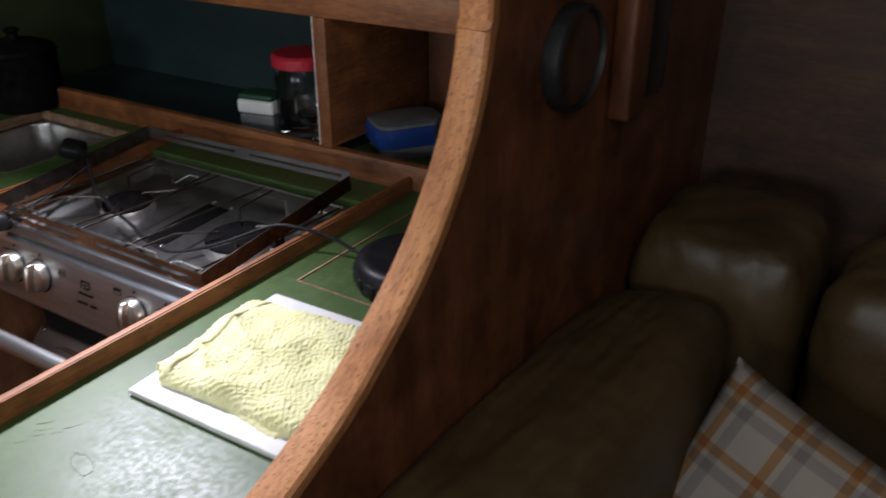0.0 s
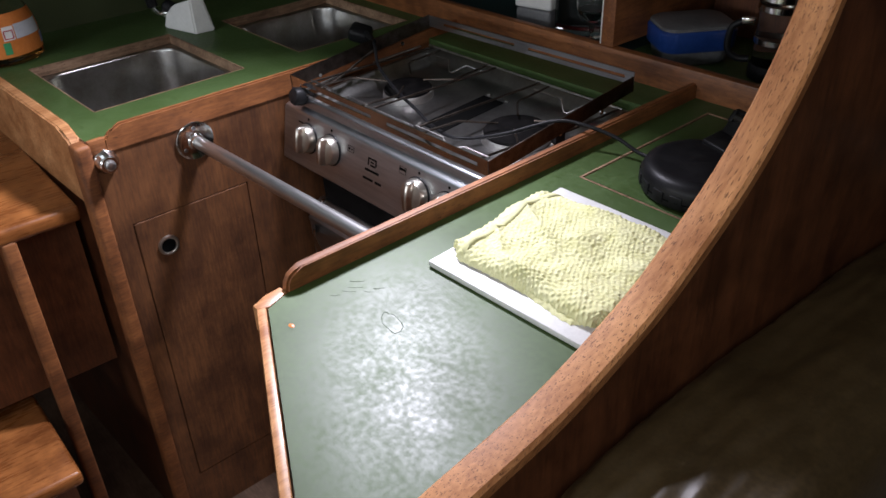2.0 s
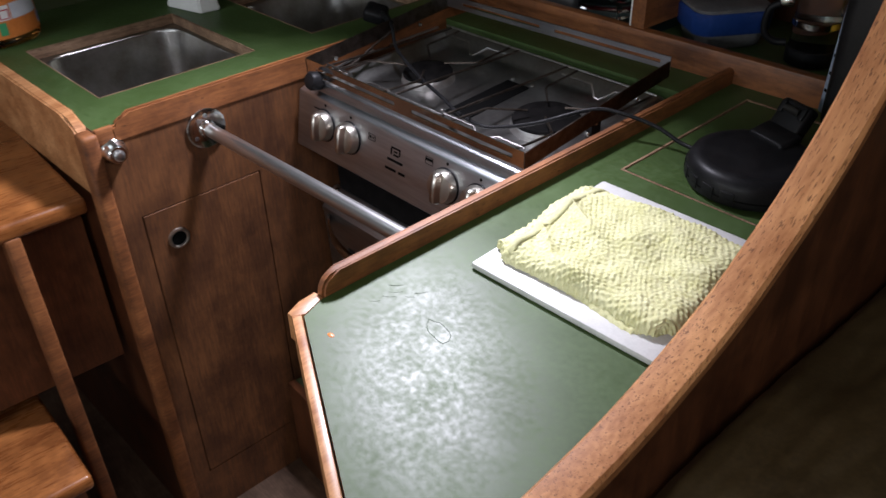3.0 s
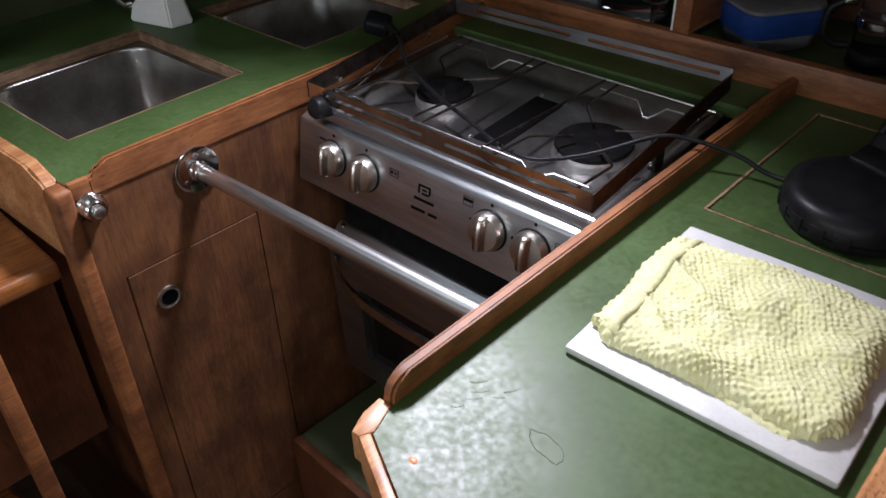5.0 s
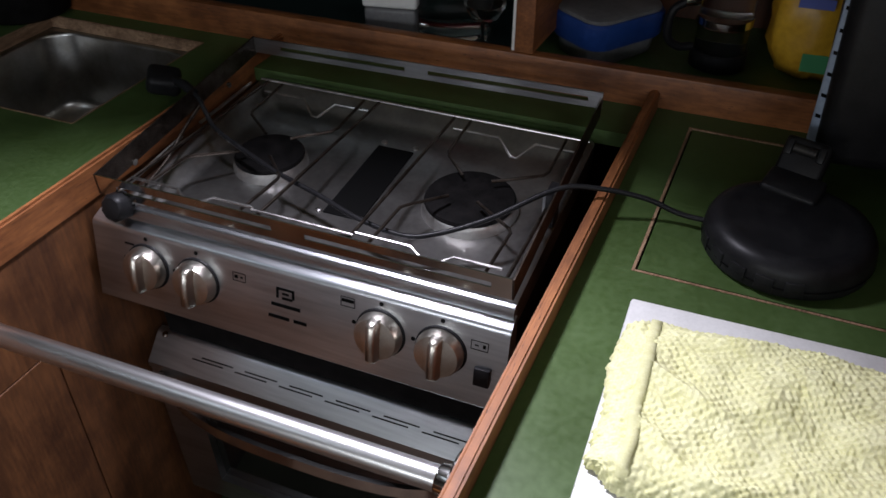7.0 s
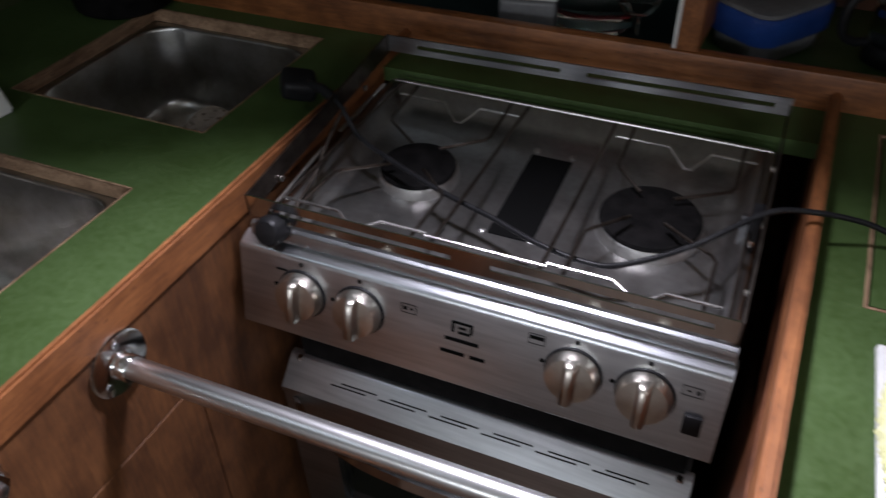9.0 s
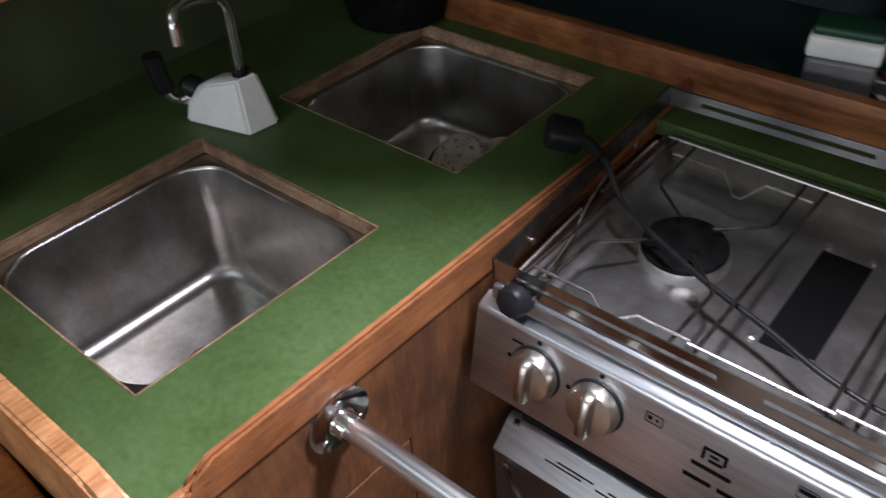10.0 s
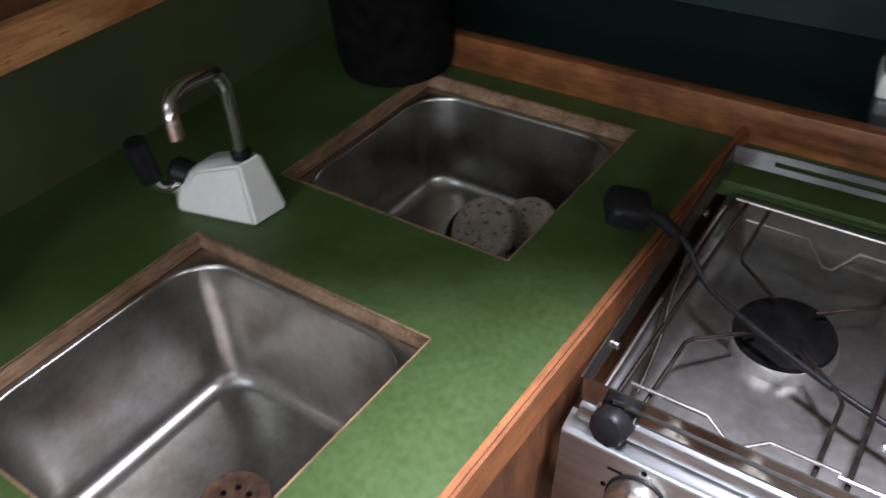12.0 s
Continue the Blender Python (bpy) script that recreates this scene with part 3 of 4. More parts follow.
# ---------------------------------------------------------------- back rail and stowage shelf
sh = thing("stowage_shelf", (0.1, 0.6, 0.9), "teak fronted stowage shelf behind the worktops", "shelf")
BACK = Matrix(((1, 0, 0, 0), (0.075, 1, 0, 0.006), (0, 0, 1, 0), (0, 0, 0, 1)))
part("front_rail", moved(box(-0.64, 0.868, 0.472, 0.492, 0.88, 0.9455, 0.003), BACK), TRIM_X, sh, "low teak front rail")
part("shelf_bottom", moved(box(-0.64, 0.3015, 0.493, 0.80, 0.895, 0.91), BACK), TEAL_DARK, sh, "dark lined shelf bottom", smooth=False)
part("shelf_bottom", moved(box(0.302, 0.868, 0.493, 0.80, 0.895, 0.91), BACK), GREEN, sh, "green laminate shelf bottom", smooth=False)
part("divider", moved(box(0.306, 0.333, 0.474, 0.80, 0.946, 1.179, 0.002), BACK), TRIM_Y, sh, "upright teak divider")
part("divider_edge", moved(box(0.3015, 0.3055, 0.478, 0.492, 0.946, 1.179), BACK), WHITE, sh, "pale edge of the sliding pane")
part("top_rail", moved(box(-0.64, 0.868, 0.472, 0.494, 1.180, 1.235, 0.003), BACK), TRIM_X, sh, "upper teak rail")
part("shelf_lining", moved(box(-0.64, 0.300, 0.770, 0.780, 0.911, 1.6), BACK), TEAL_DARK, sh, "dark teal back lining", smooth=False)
part("shelf_lining", moved(box(0.337, 0.868, 0.770, 0.780, 0.911, 1.6), BACK), PANEL_DARK, sh, "dark wooden back lining", smooth=False)
part("shelf_head", moved(box(-0.64, 0.868, 0.4945, 0.80, 1.2, 1.215), BACK), HULL, sh, smooth=False)
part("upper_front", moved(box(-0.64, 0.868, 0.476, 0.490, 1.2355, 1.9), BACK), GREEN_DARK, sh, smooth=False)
part("rear_worktop", moved(box(-0.052, 0.506, 0.39, 0.4715, 0.878, 0.898), BACK), GREEN, sh, "green laminate strip behind the cooker", smooth=False)

# ---------------------------------------------------------------- cooker
COOK = pose(0.2275, 0.064, 0.871, 2.5, -0.2, 3.0)
cooker = thing("cooker", (0.218, 0.2, 0.36), "brushed stainless steel gimballed cooker with two burners and oven", "cooker")


def cpart(name, bm, mats, parent, label="", smooth=True, angle=40):
    return part(name, moved(bm, COOK), mats, parent, label, smooth, angle)


cpart("oven_body", box(-0.24, 0.24, 0.03, 0.33, -0.53, -0.03), DARK_BOX, cooker, smooth=False)
# hob tray with raised rim
rings = [rounded(0, 0.172, 0.246, 0.172, 0.012, -0.03), rounded(0, 0.172, 0.246, 0.172, 0.012, 0.0), rounded(0, 0.172, 0.240, 0.166, 0.012, 0.003),
         rounded(0, 0.172, 0.232, 0.158, 0.014, 0.002), rounded(0, 0.172, 0.222, 0.146, 0.016, -0.016), rounded(0, 0.172, 0.205, 0.128, 0.02, -0.019)]
hob = cpart("hob_tray", loft(rings), STEEL_HOB, cooker, "stained stainless steel hob tray", angle=60)
cpart("vent_plate", box(-0.0235, 0.0265, 0.108, 0.262, -0.0192, -0.0175), INK, cooker, "black rectangular grill vent", smooth=False)
for x, y in ((-0.03, 0.11), (0.025, 0.272), (-0.02, 0.272), (0.025, 0.11)):
    cpart("screw", lathe([(0.0045, 0.0), (0.004, 0.0022), (0.002, 0.003)], (x, y, -0.0192), 12), GRID_STEEL, hob)
for bx, by, r in ((-0.1345, 0.175, 0.0465), (0.137, 0.176, 0.0565)):
    burner = cpart("burner", lathe([(r * 1.03, -0.019), (r * 1.02, -0.014), (r * 0.99, -0.0075), (r * 0.96, -0.006), (r * 0.8, -0.006)], (bx, by, 0.0), 44), BURNER, cooker, "bright burner ring")
    cpart("burner_cap", lathe([(r * 0.95, -0.007), (r * 0.965, -0.004), (r * 0.93, -0.0012), (r * 0.8, 0.0), (r * 0.4, 0.0005)], (bx, by, 0.0), 44), ENAMEL, burner, "black enamel burner cap")
    gx = -0.134 if bx < 0 else 0.149
    bars = [(gx - 0.0865, 0.318, 0.011), (gx - 0.0865, 0.006, 0.036)], [(gx + 0.0865, 0.318, 0.011), (gx + 0.0865, 0.006, 0.036)]
    grid = cpart("pan_grid", tube(bars[0], 0.0021, 8), WIRE, cooker, "wire pan support")
    cpart("side_wire", tube(bars[1], 0.0021, 8), WIRE, grid)
    for q in (-1, 1):
        # each arm runs in from the rear or front wire, then turns towards the burner
        ax = gx + q * 0.064
        cpart("arm", tube([(ax, 0.317, 0.0105), (ax, 0.24, 0.0105), (ax - q * 0.004, 0.231, 0.0105), (bx + q * 0.018, by + 0.024, 0.009)], 0.002, 8), WIRE, grid)
        cpart("arm", tube([(ax, 0.008, 0.036), (ax, 0.095, 0.026), (ax - q * 0.004, 0.104, 0.024), (bx + q * 0.018, by - 0.024, 0.012)], 0.002, 8), WIRE, grid)
    for y, zz in ((0.297, 0.008), (0.021, 0.041)):
        pts = [(gx - 0.080, y, zz), (gx - 0.018, y, zz), (gx + 0.004, y - 0.02 if y > 0.1 else y - 0.013, zz - (0.012 if y > 0.1 else 0.004)), (gx + 0.012, y - 0.02 if y > 0.1 else y - 0.013, zz - (0.012 if y > 0.1 else 0.004)), (gx + 0.030, y, zz), (gx + 0.080, y, zz)]
        cpart("bent_wire", tube(pts, 0.0018, 8), GRID_STEEL, grid, "bright bent wire")
cpart("rear_wire", tube([(-0.232, 0.319, 0.0125), (0.242, 0.319, 0.0125)], 0.0019, 8), GRID_STEEL, cooker, "bright straight wire")
cpart("front_wire", tube([(-0.055, 0.018, 0.040), (0.068, 0.018, 0.040)], 0.0018, 8), GRID_STEEL, cooker, "bright straight wire")
# clamp arm folded back along the side of the hob
cpart("clamp_arm", tube([(-0.212, 0.030, 0.020), (-0.218, 0.085, 0.024), (-0.228, 0.135, 0.034), (-0.234, 0.19, 0.045)], 0.0022, 8, smooth=4), WIRE, cooker, "dull steel pan clamp arm")
for y, zz in ((0.02, 0.016), (0.30, 0.014)):
    cpart("side_rod", tube([(-0.238, y, zz), (-0.238, y + 0.12 if y < 0.1 else y - 0.12, zz + 0.004)], 0.0022, 8), GRID_STEEL, cooker, "bright side rod")


def slotted(x0, x1, z0, z1, slots, y, t=0.0018):
    """Upright strip with long slots through it."""
    xs = sorted({x0, x1, *[v for s in slots for v in s]})
    zs = (z0, z0 + (z1 - z0) * 0.36, z0 + (z1 - z0) * 0.62, z1)
    bm = sheet(xs, zs, 0, t, lambda i, j: not (j == 1 and any(abs(xs[i] - s[0]) < 1e-6 for s in slots)))
    return moved(bm, Matrix.Translation((0, y, 0)) @ Matrix.Rotation(radians(90), 4, "X"))


rail = cpart("fiddle_rail", slotted(-0.246, 0.246, 0.024, 0.050, ((-0.22, -0.02), (0.02, 0.225)), 0.002), CHROME, cooker, "slotted steel sea rail", smooth=False)
cpart("back_strip", moved(slotted(-0.2465, 0.250, 0.047, 0.069, ((-0.205, -0.015), (0.018, 0.232)), 0.338), Matrix.Rotation(radians(-1.0), 4, "Y")), STEEL, rail, smooth=False)
# side strips share the dark dull metal of the pan wires
for x in (-0.2485, 0.2465):
    ends = [[(x, y, z), (x + 0.0018, y, z), (x + 0.0018, y, z + 0.026), (x, y, z + 0.026)] for y, z in ((0.0, 0.024), (0.338, 0.040))]
    cpart("side_strip", loft(ends), WIRE, rail, "dull dark brown side strip", smooth=False)
for x, y in ((-0.243, 0.06), (-0.243, 0.26), (0.243, 0.06), (0.243, 0.26), (0.243, 0.16)):
    cpart("rail_bolt", moved(lathe([(0.004, 0.0), (0.004, 0.003), (0.002, 0.004)], n=10), Matrix.Translation((x, y, 0.03)) @ Matrix.Rotation(radians(90 if x > 0 else -90), 4, "Y")), CHROME, rail)
for x in (0.232,):
    cpart("rail_bracket", box(x - 0.006, x + 0.006, 0.17, 0.174, -0.01, 0.03), STEEL, rail, smooth=False)
cpart("rail_stay", box(0.234, 0.2448, 0.150, 0.172, -0.03, 0.048, 0.001), BLACK, rail, "black upright stay")
for z in (-0.015, 0.015):
    cpart("stay_bolt", moved(lathe([(0.004, 0.0), (0.004, 0.004), (0.002, 0.005)], n=10), Matrix.Translation((0.239, 0.1505, z)) @ Matrix.Rotation(radians(90), 4, "X")), CHROME, rail)
# bull-nosed strip between the hob and the control panel
nose = [(0.010, -0.004), (0.010, 0.012), (0.004, 0.0155), (-0.0005, 0.0135), (-0.0025, 0.008), (-0.0025, -0.001), (0.001, -0.004)]
bm = loft([[(x, y, z) for y, z in nose] for x in (-0.248, 0.25)])
cpart("hob_nosing", bm, STEEL, cooker, "rounded bright steel nosing")
pan = [(0.004, 0.0015), (-0.002, 0.0), (-0.0125, -0.0032), (-0.0152, -0.0050), (-0.0168, -0.0090), (-0.0375, -0.0995), (-0.0345, -0.104), (0.0, -0.104)]
bm = loft([[(x, y, z) for y, z in pan] for x in (-0.256, 0.252)])
panel = cpart("control_panel", bm, STEEL, cooker, "brushed steel control panel")


def on_panel(x, z):
    """A frame on the sloping control panel: local z stands out of it, y runs up it."""
    y = -0.0168 - (-0.009 - z) * (0.0192 / 0.084)
    return Matrix.Translation((x, y - 0.0002, z)) @ Matrix.Rotation(radians(90 - 12.9), 4, "X")


for x in (-0.1815, -0.1135, 0.1135, 0.1815):
    z = -0.045
    k = cpart("knob", moved(lathe([(0.026, 0.0), (0.0265, 0.004), (0.025, 0.012), (0.0235, 0.015), (0.012, 0.0165)], n=40), on_panel(x, z)), KNOB, panel, "warm satin metal control knob")
    rings = []
    for yy, hw, hh in ((-0.0245, 0.0040, 0.017), (-0.0235, 0.0052, 0.024), (-0.020, 0.0056, 0.0275), (0.0, 0.0056, 0.0285), (0.020, 0.0056, 0.0275), (0.0235, 0.0052, 0.024), (0.0245, 0.0040, 0.017)):
        rings.append([(-hw - 0.0015, yy, 0.012), (hw + 0.0015, yy, 0.012), (hw, yy, hh - 0.003), (hw * 0.75, yy, hh - 0.0008), (0.0, yy, hh), (-hw * 0.75, yy, hh - 0.0008), (-hw, yy, hh - 0.003)])
    cpart("grip", moved(loft(rings), on_panel(x, z)), KNOB, k, angle=60)
    cpart("collar", moved(lathe([(0.0285, 0.0), (0.028, 0.0018), (0.026, 0.002)], n=36), on_panel(x, z)), BLACK, k, "dark collar behind the knob")
    for ddx, ddz in ((0.0, 0.034), (-0.031, 0.004)):
        cpart("mark", moved(lathe([(0.0025, 0.0), (0.0025, 0.0004)], n=12), on_panel(x + ddx, z + ddz)), INK, panel)


def print_bars(rows):
    for x, z, w, h in rows:
        cpart("print_bar", moved(box(-w / 2, w / 2, -h / 2, h / 2, 0, 0.0004), on_panel(x, z)), INK, panel, smooth=False)


# maker's mark as a plain shape, lettering as bars
print_bars([(0.0, -0.026, 0.022, 0.003), (-0.010, -0.032, 0.003, 0.012), (0.0095, -0.0315, 0.003, 0.009), (0.002, -0.037, 0.013, 0.003), (0.0, -0.0315, 0.008, 0.0025),
            (0.0, -0.0465, 0.036, 0.0042), (-0.009, -0.062, 0.026, 0.0042), (0.0175, -0.062, 0.016, 0.0042),
            (-0.205, -0.022, 0.013, 0.0022), (0.075, -0.018, 0.014, 0.004), (0.227, -0.028, 0.003, 0.004), (0.219, -0.028, 0.004, 0.0015), (-0.062, -0.026, 0.004, 0.004), (-0.055, -0.026, 0.003, 0.002)])
for fx, fz, fw, fh in ((0.075, -0.0195, 0.016, 0.011), (0.222, -0.028, 0.018, 0.010), (-0.058, -0.026, 0.016, 0.010)):
    print_bars([(fx, fz + fh / 2, fw, 0.0006), (fx, fz - fh / 2, fw, 0.0006), (fx - fw / 2, fz, 0.0006, fh), (fx + fw / 2, fz, 0.0006, fh)])
cpart("igniter_switch", moved(box(-0.0085, 0.0085, -0.0105, 0.0105, 0, 0.005, 0.0012), on_panel(0.228, -0.062)), BLACK, panel, "black igniter switch")

# oven door: sloping slotted head, framed dark glass, bowed handle
head = [(0.03, -0.216), (0.022, -0.216), (0.018, -0.219), (-0.012, -0.246), (-0.012, -0.254), (0.03, -0.254)]
dr = cpart("oven_door", loft([[(x, y, z) for y, z in head] for x in (-0.252, 0.246)]), STEEL, cooker, "brushed steel oven door head")
slope = Matrix.Translation((0, 0.003, -0.2325)) @ Matrix.Rotation(radians(42), 4, "X")
for row in (0.001, 0.0055):
    for k in range(6):
        x = -0.165 + k * 0.066 + (0.014 if row > 0.003 else 0)
        cpart("vent_slot", moved(box(x - 0.024, x + 0.024, row - 0.0009, row + 0.0009, -0.0004, 0.0006), slope), INK, dr, smooth=False)
cpart("door_frame", moved(sheet((-0.252, -0.190, 0.188, 0.246), (-0.53, -0.485, -0.315, -0.2545), 0, 0.02, lambda i, j: not (i == 1 and j == 1)), Matrix.Translation((0, 0.01, 0)) @ Matrix.Rotation(radians(90), 4, "X")), STEEL, dr, smooth=False)
cpart("door_glass", box(-0.1895, 0.1875, 0.002, 0.006, -0.4845, -0.3155), OVEN_GLASS, dr, "dark oven glass", smooth=False)
pts = []
for k in range(17):
    s = -1 + k / 8
    pts.append((s * 0.236, -0.012 - 0.045 * (1 - abs(s) ** 4) - 0.012 * (1 - s * s), -0.268))
rings = []
for i, p in enumerate(pts):
    rings.append([(p[0], p[1] - 0.003, p[2] - 0.010), (p[0], p[1] + 0.003, p[2] - 0.010), (p[0], p[1] + 0.003, p[2] + 0.010), (p[0], p[1] - 0.003, p[2] + 0.010)])
cpart("handle", loft(rings), CHROME, dr, "bowed bright steel handle")
cpart("flame_plate", box(-0.235, 0.235, 0.024, 0.0295, -0.215, -0.1), ENAMEL, cooker, "black recess below the panel", smooth=False)
cpart("badge", moved(lathe([(1.0, 0.0), (0.8, 0.002)], n=24), Matrix.Translation((0.012, 0.0225, -0.150)) @ Matrix.Rotation(radians(90), 4, "X") @ Matrix.Diagonal((0.018, 0.006, 1, 1))), CHROME, cooker, "small oval metal badge")
for x in (-0.238, 0.232):
    cpart("hinge_screw", lathe([(0.005, 0.0), (0.004, 0.003)], (x, 0.018, -0.2185), 10), CHROME, dr)
# black clamp at the front corner
bm = lathe([(0.012, -0.016), (0.0165, -0.012), (0.0165, 0.006), (0.013, 0.010), (0.006, 0.011)], (0, 0, 0), 9)
cl = cpart("pan_clamp", moved(bm, Matrix.Translation((-0.215, -0.012, 0.022)) @ Matrix.Rotation(radians(70), 4, "X")), BLACK, cooker, "black clamp knob")
cpart("clamp_rod", tube([(-0.232, 0.0, 0.022), (-0.20, 0.0, 0.022)], 0.004, 8), CHROME, cl)

# ---------------------------------------------------------------- grab rail
gr = thing("grab_rail", (0.22, -0.138, 0.85), "polished stainless steel grab rail in front of the cooker", "grab rail")
A, B = Vector((-0.037, -0.142, 0.8475)), Vector((0.511, -0.129, 0.879))
part("bar", tube([A, B], 0.0112, 24), SATIN, gr)
for p, s in ((A, 1), (B, -1)):
    bm = lathe([(0.0345, 0.0), (0.0345, 0.003), (0.032, 0.005), (0.015, 0.0065), (0.0138, 0.009), (0.0135, 0.018), (0.0125, 0.0195)], n=32)
    fl = part("flange", moved(bm, Matrix.Translation(p - Vector((0.0015 * s, 0, 0))) @ Matrix.Rotation(radians(90 * s), 4, "Y")), CHROME, gr, "round polished mounting flange")
    for k in range(3):
        a = radians(90 + 120 * k)
        q = p + Vector((0.0035 * s, 0.0235 * math.cos(a), 0.0235 * math.sin(a)))
        part("screw", moved(lathe([(0.0042, 0.0), (0.0036, 0.0016)], n=10), Matrix.Translation(q) @ Matrix.Rotation(radians(90 * s), 4, "Y")), STEEL, fl)

# square metal catch on the cabinet corner
ct = thing("catch_plate", (-0.03, -0.3, 0.866), "small polished metal catch on the cabinet corner", "catch")
at_catch = Matrix.Translation(LEFT @ Vector((-0.0425, -0.294, 0.862))) @ turn_x
part("block", moved(lathe([(0.021, 0.0), (0.021, 0.004), (0.018, 0.007), (0.0175, 0.016), (0.014, 0.021)], n=8), at_catch), CHROME, ct)
part("button", moved(lathe([(0.009, 0.0205), (0.0085, 0.026), (0.006, 0.028)], n=12), at_catch), SATIN, ct)


# ---------------------------------------------------------------- things on the right-hand worktop
bd = whole("cutting_board", moved(box(-0.124, 0.124, -0.125, 0.125, 0, 0.0085, 0.003), pose(0.712, -0.0015, 0.9005, 0, 0, 4.3)), BOARD,
           "white plastic cutting board on the green worktop", "cutting board", at=(0.712, -0.0015, 0.9))


def towel_height(x, y, seed):
    """Broad creases of the folded cloth."""
    bend = 2.4 * noise.noise((x * 7, y * 7, seed))
    ridge = 1 - abs(math.sin((x * 0.45 + y * 0.89) * 34 + 1.8 * bend))
    return 0.0075 * ridge ** 2 * max(0.0, 0.5 + 1.3 * noise.noise((x * 9, y * 9, seed + 2))) + 0.009 * noise.noise((x * 9, y * 9, seed + 4)) + 0.006 * noise.noise((x * 30, y * 30, seed + 6))


def towel_layer(cx, cy, hx, hy, z0, height, turn, seed, n=110, waffle=0.0058):
    """A folded cloth: puffed top with waffle cells, rolled edges, uneven outline."""
    bm = bmesh.new()
    rows = []
    for j in range(n + 1):
        row = []
        for i in range(n + 1):
            u, v = -1 + 2 * i / n, -1 + 2 * j / n
            x, y = u * hx, v * hy
            d = min((1 - abs(u)) * hx, (1 - abs(v)) * hy)
            corner = max(0.0, abs(u) - 0.8) * max(0.0, abs(v) - 0.8) * 25
            prof = math.sqrt(max(0.0, 1 - (1 - min(1.0, d / (0.028 + 0.022 * noise.noise((x * 14, y * 14, seed + 9))))) ** 2))
            wx = x + 0.006 * noise.noise((x * 22, y * 22, seed))
            wy = y + 0.006 * noise.noise((x * 22, y * 22, seed + 8))
            p, q = 0.87 * wx + 0.5 * wy, 0.87 * wy - 0.5 * wx
            cell = (0.5 + 0.5 * math.cos(2 * math.pi * p / waffle)) * (0.5 + 0.5 * math.cos(2 * math.pi * q / waffle))
            z = z0 + (height - 0.005 * corner) * prof + towel_height(x, y, seed) * prof + ((0.0011 + 0.0009 * noise.noise((x * 20, y * 20, seed + 5))) * cell + 0.0013 * noise.noise((x * 230, y * 230, seed))) * min(1.0, prof * 2.5)
            out = 1 + 0.05 * noise.noise((x * 14 + seed, y * 14, 0.3)) + 0.02 * noise.noise((x * 60 + seed, y * 60, 0.3)) + 0.022 * cell * (1 - prof) - 0.11 * corner
            row.append(bm.verts.new((x * out, y * out, z)))
        rows.append(row)
    for j in range(n):
        for i in range(n):
            bm.faces.new((rows[j][i], rows[j][i + 1], rows[j + 1][i + 1], rows[j + 1][i]))
    border = [rows[0][i] for i in range(n)] + [rows[j][n] for j in range(n)] + [rows[n][i] for i in range(n, 0, -1)] + [rows[j][0] for j in range(n, 0, -1)]
    bm.faces.new(border[::-1])
    return moved(bm, pose(cx, cy, 0, 0, 0, turn))


tw = thing("dish_towel", (0.712, 0.0, 0.909), "pale lime waffle-weave towel folded on the cutting board", "towel")
part("lower_fold", towel_layer(0.716, -0.012, 0.104, 0.088, 0.9092, 0.009, -2, 3.0, 70), TOWEL, tw, angle=80)
part("upper_fold", towel_layer(0.706, -0.006, 0.114, 0.095, 0.9112, 0.0205, 5, 7.0, 240), TOWEL, tw, angle=80)

# flat stitched hem along the short side of the cloth
hem = []
for k in range(61):
    v = -0.985 + 1.97 * k / 60
    a0, b0 = -0.088 + 0.004 * noise.noise((v * 2.5, 2.0, 1.0)), 0.094 * v
    ring = []
    for da, up in ((-0.005, -0.004), (-0.0047, 0.0006), (0.0, 0.0012), (0.0047, 0.0006), (0.005, -0.004)):
        d = min(0.114 - abs(a0 + da), 0.095 * (1 - abs(v)) + 0.001)
        rise = math.sqrt(max(0.0, 1 - (1 - min(1.0, d / 0.028)) ** 2))
        ring.append((a0 + da, b0, 0.9112 + 0.0215 * rise + towel_height(a0, b0, 7.0) * rise + up))
    hem.append(ring)
part("hem", moved(loft(hem), pose(0.706, -0.006, 0, 0, 0, 5)), HEM, tw, "smooth flat stitched hem", angle=80)

ap = thing("coffee_maker", (0.70, 0.28, 0.9), "black electric coffee maker with round base and milky level gauge", "coffee maker")
part("base", lathe([(0.078, 0.0), (0.083, 0.003), (0.0845, 0.010), (0.083, 0.026), (0.079, 0.034), (0.072, 0.038), (0.064, 0.0395), (0.062, 0.0385), (0.03, 0.0385)], (0.700, 0.264, 0.9005), 56), BLACK, ap)
part("base_seam", lathe([(0.0848, 0.012), (0.0852, 0.013), (0.0848, 0.014)], (0.700, 0.264, 0.9005), 56, False, False), INK, ap)
for k in range(5):
    a = radians(205 + 19 * k)
    part("foot_rib", moved(box(-0.009, 0.009, -0.0015, 0.0015, 0.006, 0.022, 0.001), Matrix.Translation((0.700 + 0.0835 * math.cos(a), 0.264 + 0.0835 * math.sin(a), 0.9005)) @ Matrix.Rotation(a + math.pi / 2, 4, "Z")), BLACK, ap)
